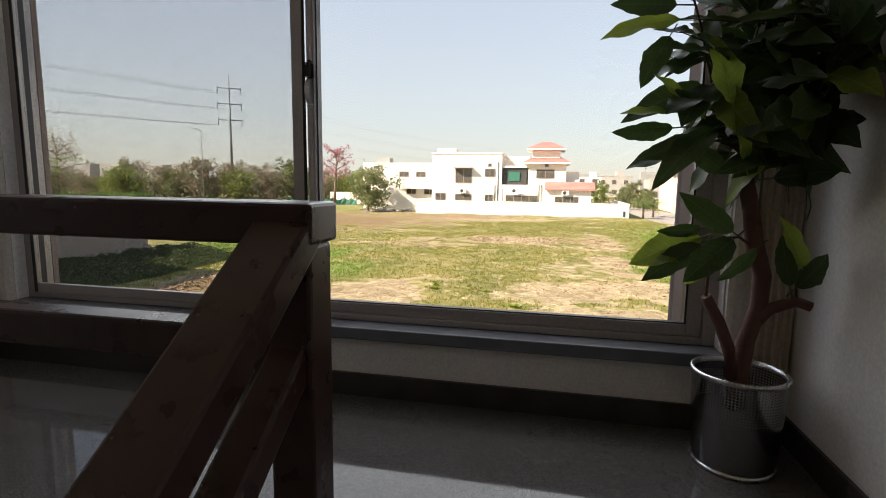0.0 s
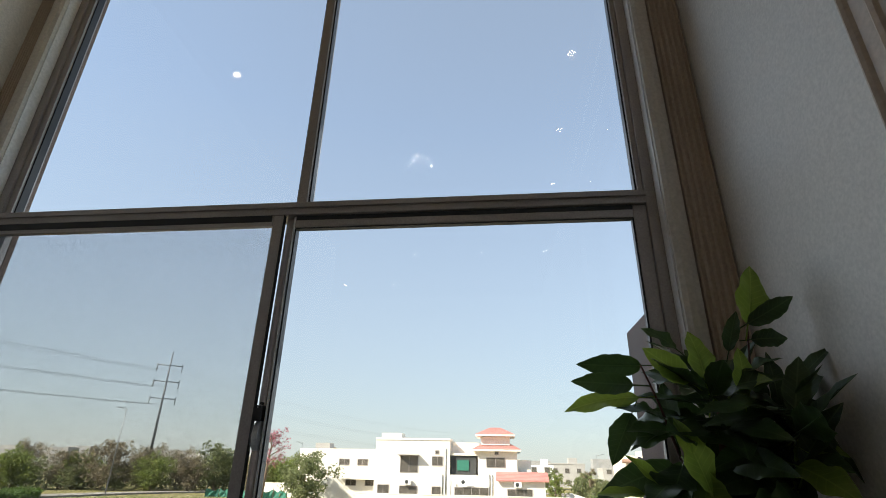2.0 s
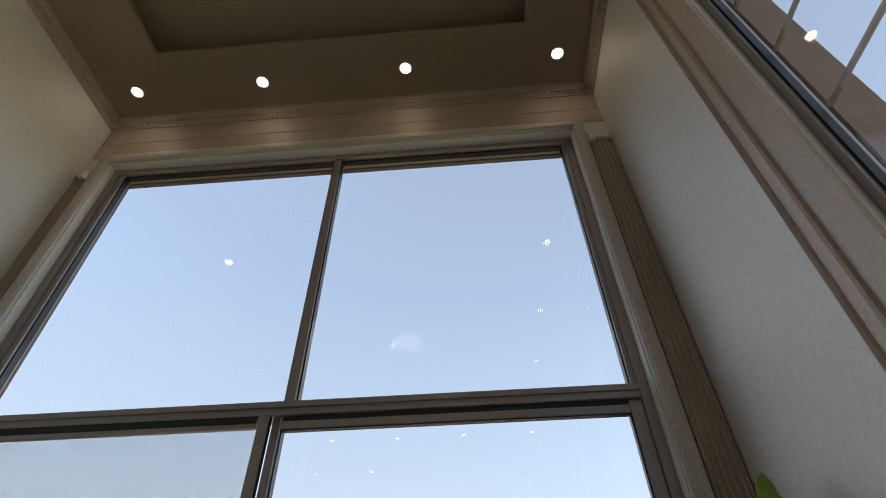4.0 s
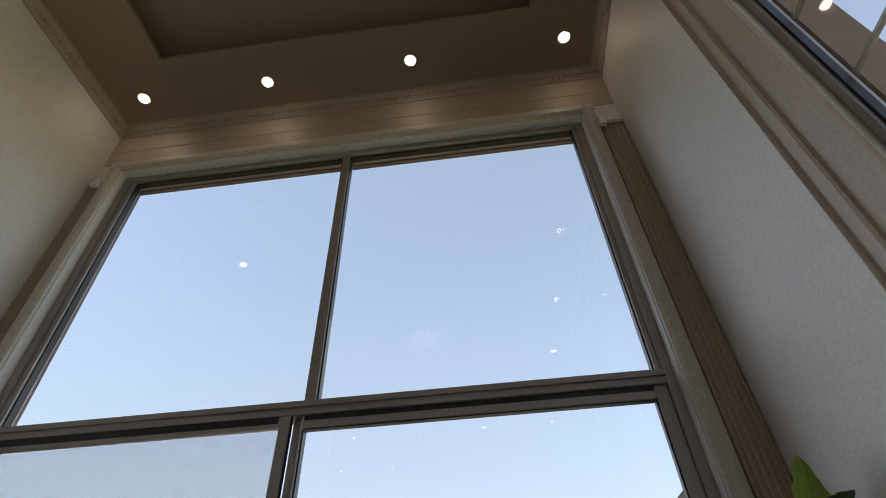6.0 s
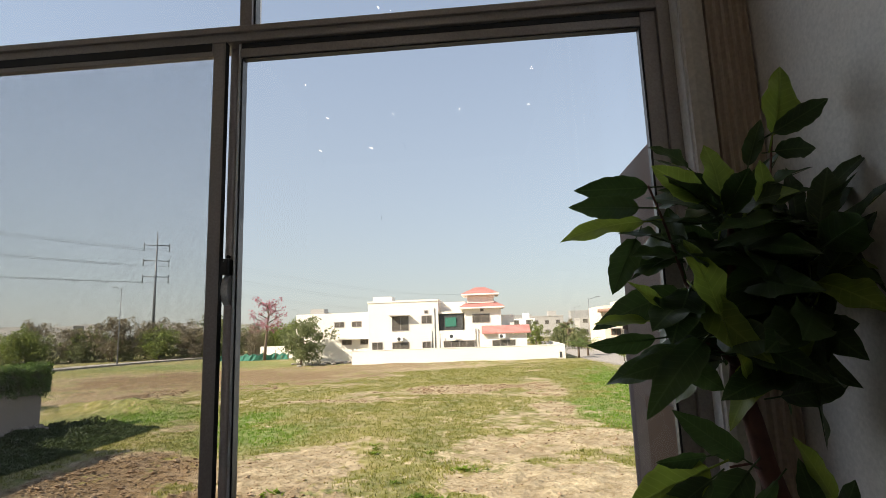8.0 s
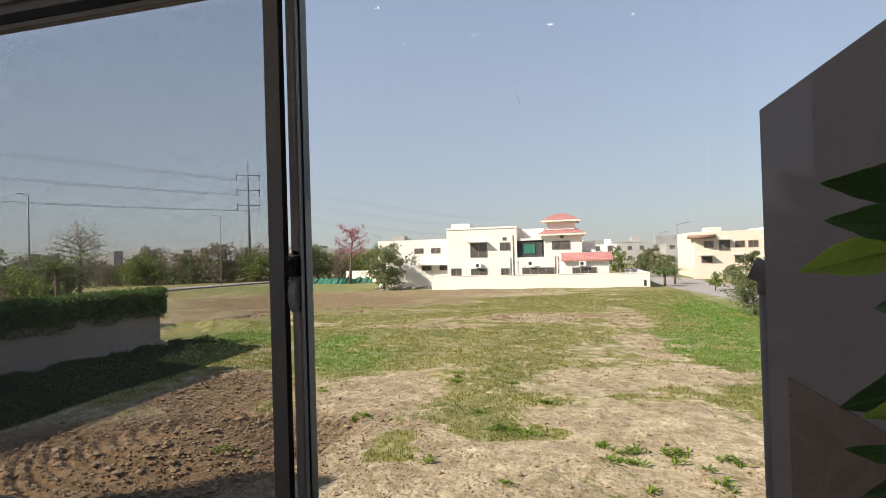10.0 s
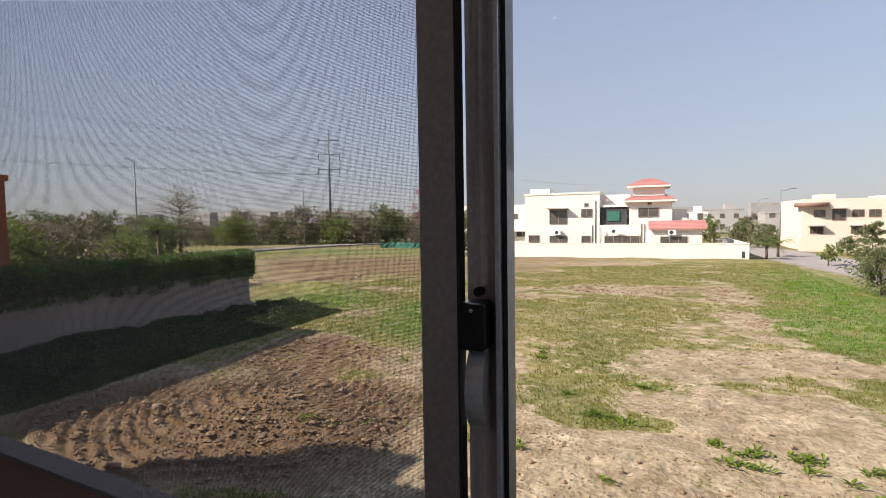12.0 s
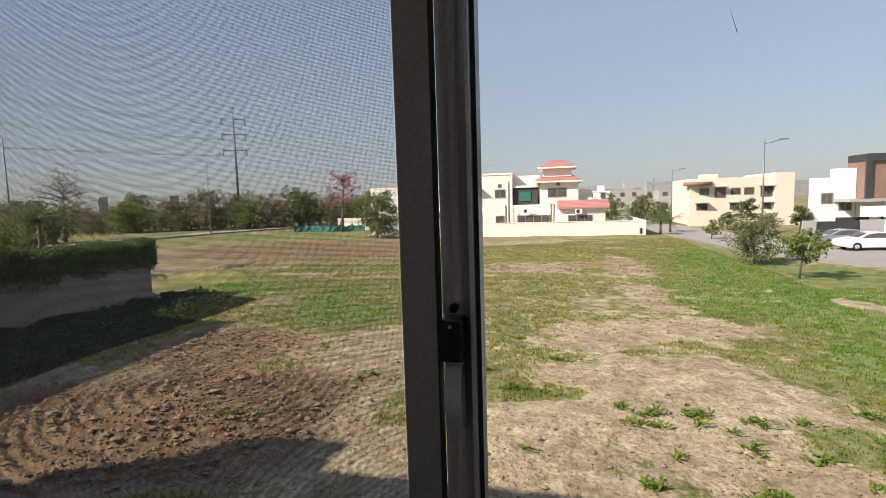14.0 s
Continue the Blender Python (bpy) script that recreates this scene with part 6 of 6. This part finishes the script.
# ---- trees ----
def tree(name, label, x, y, height, radius, n_leaf, size, material, seed, base_h=0.3, shape=1.0, limbs=9, leafy=1.0, group=""):
    """A tapered trunk with forking limbs and a crown of loose leaves in clumps round the limb ends."""
    rnd = random.Random(seed)
    t = thing(name, label, "tree" if "tree" in name else "bush", (x, y, GROUND), group)
    bm = bmesh.new()
    tr = max(0.05, height * 0.022)
    lean = Vector((rnd.uniform(-0.1, 0.1), rnd.uniform(-0.1, 0.1), 0)) * height
    spine = [Vector((0, 0, -0.1)), Vector((lean.x * 0.3, lean.y * 0.3, height * 0.3)), lean * 0.6 + Vector((0, 0, height * 0.6)), lean + Vector((0, 0, height * 0.92))]
    tube(bm, spine, [tr * 1.3, tr, tr * 0.6, tr * 0.15], 8)
    ends = []
    for k in range(limbs):
        u = base_h + (0.9 - base_h) * (k + rnd.random() * 0.6) / limbs
        p = lean * u + Vector((0, 0, height * u))
        a = k * 2.4 + rnd.uniform(-0.5, 0.5)
        reach = radius * shape * rnd.uniform(0.65, 1.05) * (1.15 - 0.65 * abs(u - 0.5) * 2 * 0.8)
        e = p + Vector((math.cos(a) * reach, math.sin(a) * reach, height * rnd.uniform(0.06, 0.2)))
        mid = p.lerp(e, 0.5) + Vector((0, 0, height * 0.02))
        tube(bm, [p, mid, e], [tr * 0.42, tr * 0.28, tr * 0.08], 6)
        ends += [(e, 1.0), (mid, 0.7)]
        for q in range(2):
            e2 = mid + Vector((rnd.uniform(-1, 1), rnd.uniform(-1, 1), rnd.uniform(0.2, 1))) * radius * 0.42
            tube(bm, [mid, e2], [tr * 0.2, tr * 0.05], 5)
            ends.append((e2, 0.8))
    ends.append((spine[-1], 0.9))
    part("trunk", bm, M_BARK, t)
    pts = []
    for k in range(n_leaf):
        c, s = ends[rnd.randrange(len(ends))]
        r = radius * 0.30 * s * leafy
        d = Vector((rnd.gauss(0, 1), rnd.gauss(0, 1), rnd.gauss(0, 0.8))).normalized() * r * rnd.random() ** 0.45
        pts.append(c + d)
    v, f = leaf_cloud(pts, size, rnd)
    raw("crown", v, f, material, t)
    return t


tree("shrub_tree", "dense green roadside shrub with thin stems", 13.2, 37.0, 2.6, 1.75, 3400, 0.10, M_TREE, 21, 0.03, 1.0, 18)
tree("young_tree", "small yellow-green roadside tree on a thin trunk", 13.4, 31.0, 2.15, 1.2, 1900, 0.11, M_TREE_BRIGHT, 22, 0.38, 1.0, 9)
tree("leafy_tree", "dense dark green tree beside the compound wall", -23.7, 64.6, 4.7, 3.7, 4200, 0.2, M_TREE, 23, 0.08, 1.0, 12)
tree("blossom_tree", "tree in pink blossom behind the field", -35.5, 80.0, 10.0, 3.0, 1200, 0.17, M_BLOSSOM, 24, 0.38, 1.0, 13, 0.8)
tree("roadside_tree", "dark green tree by the far road", 25.5, 75.5, 3.6, 1.6, 1000, 0.2, M_TREE, 25, 0.2)
tree("roadside_bush", "round clipped dark bush by the wall", 26.4, 62.5, 2.7, 1.0, 1100, 0.16, M_TREE, 26, 0.2, 0.9, 10, 1.3)
tree("flowering_bush", "reddish flowering bush along the verge", 24.6, 66.0, 1.7, 1.5, 800, 0.16, M_TREE_BROWN, 27, 0.15)
tree("verge_bush", "low green bush on the road verge", 22.0, 72.0, 1.6, 1.5, 700, 0.16, M_TREE, 28, 0.1)
tree("verge_bush", "low green bush on the road verge", 16.0, 57.0, 1.5, 0.9, 400, 0.16, M_TREE_BRIGHT, 29, 0.2)
tree("garden_tree", "green garden tree beyond the compound wall", 15.0, 100.0, 3.4, 1.7, 900, 0.22, M_WOODS, 30, 0.05)
tree("garden_tree", "green garden tree beyond the compound wall", 11.0, 112.0, 4.4, 2.1, 900, 0.24, M_WOODS, 31, 0.05)
tree("garden_tree", "olive garden tree beyond the compound wall", 20.0, 122.0, 4.4, 2.2, 1100, 0.26, M_TREE_BROWN, 32, 0.05)
tree("bare_tree", "nearly bare twiggy grey-brown tree", -75.0, 64.0, 9.6, 5.6, 1900, 0.15, M_TREE_BROWN, 33, 0.22, 1.0, 24)


M_PALM = leaf_material("palm_leaf", (0.06, 0.10, 0.025), (0.14, 0.19, 0.05), per="Island")


def palm(x, y, height, seed, n=16, length=1.7, label="young palm with grey-green arching fronds"):
    rnd = random.Random(seed)
    t = thing("palm_tree", label, "palm", (x, y, GROUND))
    bm = bmesh.new()
    tube(bm, [(0, 0, -0.1), (0, 0, height * 0.55)], [0.16, 0.12], 8)
    part("trunk", bm, M_BARK, t)
    for k in range(n):
        a, up = k * 2.4, rnd.uniform(0.25, 1.2)
        v, f = [], []
        for i in range(9):
            u = i / 8
            c = Vector((math.cos(a) * length * u, math.sin(a) * length * u, height * 0.55 + length * (up * u - 0.75 * u * u)))
            s = Vector((-math.sin(a), math.cos(a), 0))
            w = 0.42 * math.sin(math.pi * min(1, 0.15 + 0.85 * u)) + 0.03
            for sg in (-1, 1):
                nn = len(v)
                tip = c + s * sg * w + Vector((math.cos(a), math.sin(a), -0.6)) * 0.14
                v.extend((c, c + Vector((math.cos(a), math.sin(a), 0)) * 0.17, tip))
                f.append((nn, nn + 1, nn + 2))
            if i:
                nn = len(v)
                v.extend((pc - s * 0.02, pc + s * 0.02, c + s * 0.015, c - s * 0.015))
                f.append((nn, nn + 1, nn + 2, nn + 3))
            pc = c
        raw("frond", v, f, M_PALM, t)
    return t


for gx1, gy1, gh, gm, sd in ((13.0, 88.0, 2.8, M_WOODS, 51), (10.0, 96.0, 3.6, M_TREE_BRIGHT, 52), (18.5, 96.0, 2.8, M_WOODS, 53), (6.5, 104.0, 4.0, M_TREE_BROWN, 54), (16.0, 86.0, 2.2, M_TREE, 55)):
    tree("garden_tree", "leafy garden tree beyond the compound wall", gx1, gy1, gh, 1.9, 900, 0.2, gm, sd, 0.05, 1.0, 12)
palm(12.3, 64.0, 2.6, 1)
palm(14.2, 68.0, 2.8, 2)
palm(16.0, 96.0, 6.5, 3, 18, 2.2, "tall palm behind the compound wall")
palm(-33.0, 26.0, 8.0, 4, 30, 2.8, "bushy green palm behind the hedge")
palm(-44.0, 23.0, 7.8, 5, 30, 2.8, "bushy green palm behind the hedge")

# the belt of trees along the far road: a few kinds, repeated
kinds = [tree("belt_tree", "green tree in the belt along the far road", -80.0, 96.0, 5.2, 3.2, 2200, 0.22, M_WOODS, 41, 0.02, 1.0, 16, group="trees along the far road"),
         tree("belt_tree", "olive-brown dry tree in the belt along the far road", -70.0, 100.0, 5.4, 3.4, 2200, 0.22, M_TREE_BROWN, 42, 0.02, 1.0, 16, group="trees along the far road"),
         tree("belt_tree", "bushy green tree in the belt along the far road", -60.0, 104.0, 4.2, 3.4, 2200, 0.22, M_TREE_BRIGHT, 43, 0.02, 1.0, 16, group="trees along the far road"),
         tree("belt_tree", "pale dry tree in the belt along the far road", -50.0, 108.0, 5.8, 3.4, 2000, 0.2, M_TREE_BROWN, 44, 0.04, 1.0, 16, group="trees along the far road")]
rb = random.Random(9)
# a thick growth of the same trees behind the hedge
for k in range(34):
    x = -34 - 46 * rb.random()
    y = -6 + (0.93 * -x - 2) * rb.random()
    copy_thing(kinds[rb.randrange(4)], pose(x, y, GROUND - rb.uniform(0.2, 1.4), 0, 0, rb.uniform(0, 360)))
for k in range(54):
    u = k / 53
    x = -150 + 118 * u + rb.uniform(-2, 2)
    y = 62 + 48 * u + rb.uniform(-6, 14)
    if x > -62 and y < 92:
        y = 92 + rb.uniform(0, 8)
    copy_thing(kinds[(0, 2, 0, 1, 3)[rb.randrange(5)]], pose(x, y, GROUND, 0, 0, rb.uniform(0, 360)) @ Matrix.Scale(rb.uniform(0.65, 1.35), 4))
pts = []
for k in range(16000):
    x = rb.uniform(-260, -20)
    y = 125 + rb.random() * 50 + max(0.0, (x + 60) * 0.3)
    top = 3.6 + 2.2 * noise.noise((x * 0.06, y * 0.05, 0)) + 1.2 * noise.noise((x * 0.22, 3, 0))
    pts.append((x, y, GROUND + max(0.3, top) * rb.random() ** 0.6))
for k in range(5000):
    u = rb.random()
    x, y = -150 + 120 * u + rb.gauss(0, 3), 66 + 48 * u + rb.gauss(0, 5)
    if x > -62 and y < 94:
        continue
    top = 1.6 + 2.2 * noise.noise((x * 0.16, 7, 0)) + 0.9 * noise.noise((x * 0.5, 2, 0))
    pts.append((x, y, GROUND + max(0.3, top) * rb.random() ** 0.7))
v, f = leaf_cloud(pts, 0.36, rb)
tagged(raw("far_woods", v, f, M_WOODS, None), "low olive-green woods beyond the road", "woods", kind="stuff")
pts = []
for k in range(5000):
    x, y = rb.uniform(-62, -23), rb.uniform(-4, 20)
    pts.append((x, y, GROUND + (1.0 + 1.3 * (0.5 + noise.noise((x * 0.2, y * 0.2, 2)))) * rb.random()))
v, f = leaf_cloud(pts, 0.3, rb)
tagged(raw("undergrowth", v, f, M_TREE, None), "scrubby green undergrowth behind the hedge", "undergrowth", kind="stuff")

# ---- poles, lamps and wires ----
pylon = thing("power_pole", "tall tapered steel power pole with three crossarms", "power pole", (-71.9, 104.8, GROUND))
PZ = 24.6 - GROUND
bm = bmesh.new()
tube(bm, [(0, 0, -0.2), (0, 0, PZ * 0.5), (0, 0, PZ)], [0.36, 0.25, 0.11], 12)
part("shaft", bm, M_GALV, pylon)
ARMS = [PZ - 3.0, PZ - 6.5, PZ - 10.1]
AX = Vector((0.82, 0.57, 0)).normalized()
for z in ARMS:
    bm = bmesh.new()
    tube(bm, [AX * -2.5 + Vector((0, 0, z)), AX * 2.5 + Vector((0, 0, z))], 0.10, 8)
    arm = part("crossarm", bm, M_GALV, pylon)
    for s in (-1, 1):
        bm = bmesh.new()
        c = AX * 2.5 * s
        tube(bm, [c + Vector((0, 0, z + 0.5)), c + Vector((0, 0, z - 1.3))], 0.10, 6)
        part("insulator", bm, M_GALV, arm)


def wires(name, ends, sag, label, radius):
    t = thing(name, label, "cables", (0, 0, 0))
    for a, b in ends:
        a, b = Vector(a), Vector(b)
        pts = [a.lerp(b, k / 20) - Vector((0, 0, sag * 4 * (k / 20) * (1 - k / 20))) for k in range(21)]
        bm = bmesh.new()
        tube(bm, pts, radius, 5)
        part("cable", bm, M_GALV, t)
    return t


po2 = Vector((-71.9, 104.8, GROUND))
ends1, ends2 = [], []
for z, rise in zip(ARMS, (20.8, 15.6, 11.5)):
    for s in (-1, 1):
        a = po2 + AX * 2.5 * s + Vector((0, 0, z - 1.3))
        ends1.append((a, a + Vector((-128, -94, rise))))
        ends2.append((a, a + Vector((60, 150, -3.0))))
wires("power_lines", ends1, 2.2, "overhead power cables running past the field", 0.034)
wires("power_lines", ends2, 3.0, "overhead power cables running into the distance", 0.014)


def street_lamp(x, y, top, arm, label="grey steel street lamp with one arm"):
    t = thing("street_lamp", label, "street lamp", (x, y, GROUND), "street lamps")
    h = top - GROUND
    bm = bmesh.new()
    tube(bm, [(0, 0, -0.1), (0, 0, h * 0.5), (0, 0, h)], [0.11, 0.085, 0.06], 10)
    part("pole", bm, M_GALV, t)
    bm = bmesh.new()
    tube(bm, [(0, 0, h - 0.35), (arm * 0.5, 0, h - 0.2), (arm, 0, h + 0.05)], 0.04, 8)
    part("arm", bm, M_GALV, t)
    bm = bmesh.new()
    sg = 1 if arm > 0 else -1
    box(bm, arm - 0.1 if sg > 0 else arm - 0.75, arm + 0.75 if sg > 0 else arm + 0.1, -0.13, 0.13, h + 0.02, h + 0.14, 0.03)
    part("lamp_head", bm, M_GALV, t)
    return t


street_lamp(22.6, 62.3, 7.2, 1.6)
street_lamp(22.2, 106.0, 6.3, 1.6)
street_lamp(-61.0, 80.0, 9.9, -0.9)
street_lamp(-59.0, 44.0, 9.9, -0.9)
street_lamp(-100.0, 170.0, 6.5, 1.5)
street_lamp(30.0, 170.0, 6.5, 1.6)
street_lamp(-48.0, 128.0, 7.0, -0.9)

# green netting round a small plot, and rubble by the wall
net = thing("green_net_fence", "sagging green net fence round a small plot", "fence", (-38.0, 80.0, GROUND))
v, f = [], []
for k in range(31):
    u = k / 30
    x, y = -6.5 + 13.0 * u, 0.8 * math.sin(u * 9)
    h = 0.95 + 0.2 * math.sin(k * 1.9) + (0.2 if k % 5 == 0 else 0)
    v.extend(((x, y, 0.0), (x, y + 0.12 * math.sin(k * 2.3), h * 0.5), (x, y, h)))
    if k:
        n = 3 * k
        f.extend(((n - 3, n, n + 1, n - 2), (n - 2, n + 1, n + 2, n - 1)))
raw("net", v, f, M_GREEN_NET, net)
for k in range(7):
    bm = bmesh.new()
    tube(bm, [(-6.5 + 13.0 * k / 6, 0.15, 0), (-6.5 + 13.0 * k / 6, 0.15, 1.6)], 0.05, 6)
    part("post", bm, M_BARK, net)
bm = bmesh.new()
for k in range(60):
    c = Vector((rb.gauss(-20.5, 2.2), rb.gauss(66.0, 1.2), GROUND + rb.uniform(0.0, 0.25)))
    bmesh.ops.create_icosphere(bm, subdivisions=1, radius=rb.uniform(0.12, 0.38), matrix=Matrix.Translation(c) @ Matrix.Diagonal((1.4, 1, 0.6, 1)))
tagged(part("rubble_heap", bm, M_KERB), "heap of pale builders' rubble by the wall", "rubble", kind="stuff")


# ---- parked cars ----
def car(x, y, heading, paint, label):
    c = thing("car", label, "car", (x, y, GROUND), "cars parked by the road")
    c.rotation_euler = (0, 0, radians(heading))
    prof = [(-2.25, 0.32), (-2.28, 0.55), (-2.2, 0.82), (-1.75, 0.95), (-1.25, 1.0), (-0.55, 1.36), (0.25, 1.43), (0.95, 1.36), (1.6, 1.02), (2.15, 0.93), (2.28, 0.72), (2.25, 0.38), (1.9, 0.24), (-1.9, 0.24)]
    bm = bmesh.new()
    rings = []
    for wy, ins in ((-0.86, 0.06), (-0.80, 0.0), (0.80, 0.0), (0.86, 0.06)):
        r = []
        for px, pz in prof:
            tuck = max(0.0, pz - 0.95) * 0.42
            y0 = wy * (1 - tuck / 0.86 * 1.0) if abs(wy) > 0.1 else wy
            r.append(bm.verts.new((px * (1 - ins * 0.12), y0, pz - ins * 0.3 if pz > 0.5 else pz + ins * 0.3)))
        rings.append(r)
    n = len(prof)
    for r0, r1 in zip(rings, rings[1:]):
        for k in range(n):
            fc = bm.faces.new((r0[k], r0[(k + 1) % n], r1[(k + 1) % n], r1[k]))
            fc.smooth = True
    bm.faces.new(rings[0][::-1])
    bm.faces.new(rings[-1])
    part("body", bm, paint, c)
    for s in (-1, 1):
        v = [(-1.08, s * 0.835, 1.0), (-0.48, s * 0.735, 1.29), (0.22, s * 0.70, 1.35), (0.85, s * 0.73, 1.29), (1.35, s * 0.825, 1.02)]
        q = [(a, b + s * 0.02, d) for a, b, d in v]
        raw("side_window", v + q, [(5, 6, 7, 8, 9), (0, 1, 6, 5), (1, 2, 7, 6), (2, 3, 8, 7), (3, 4, 9, 8), (4, 0, 5, 9)], M_TINT, c)
    raw("windscreen", [(-1.24, -0.68, 1.03), (-1.24, 0.68, 1.03), (-0.60, 0.60, 1.37), (-0.60, -0.60, 1.37)], [(0, 1, 2, 3)], M_TINT, c)
    raw("rear_window", [(1.58, -0.66, 1.06), (1.58, 0.66, 1.06), (1.0, 0.60, 1.37), (1.0, -0.60, 1.37)], [(0, 1, 2, 3)], M_TINT, c)
    for wx in (-1.38, 1.38):
        for s in (-1, 1):
            bm = bmesh.new()
            lathe(bm, [(0.20, -0.1), (0.30, -0.1), (0.325, -0.06), (0.325, 0.06), (0.30, 0.1), (0.20, 0.1)], 24)
            bmesh.ops.transform(bm, matrix=Matrix.Translation((wx, s * 0.78, 0.325)) @ Matrix.Rotation(radians(90), 4, "X"), verts=bm.verts[:])
            w = part("wheel", bm, M_SEAL, c)
            bm = bmesh.new()
            lathe(bm, [(0.02, -0.07), (0.10, -0.05), (0.20, -0.07), (0.20, 0.07), (0.10, 0.05), (0.02, 0.07)], 20)
            bmesh.ops.transform(bm, matrix=Matrix.Translation((wx, s * 0.80, 0.325)) @ Matrix.Rotation(radians(90), 4, "X"), verts=bm.verts[:])
            part("rim", bm, M_CHROME, w)
    for s in (-1, 1):
        boxes("headlight", M_PURE, (-2.26, -2.0, s * 0.62 - 0.16, s * 0.62 + 0.16, 0.66, 0.80), parent=c, bevel=0.03)
        boxes("tail_light", M_REDBRICK, (2.05, 2.27, s * 0.62 - 0.16, s * 0.62 + 0.16, 0.68, 0.84), parent=c, bevel=0.03)
    return c


car(24.0, 44.9, 4, M_CARWHITE, "white saloon car parked beside the road")
car(23.6, 48.2, 4, M_CARGREY, "silver saloon car parked beside the road")
drive = structure(boxes("pavement", M_KERB, (22.0, 40.0, 43.2, 56.4, GROUND - 0.2, GROUND + 0.012)), "pale paved parking apron by the road", "pavement")
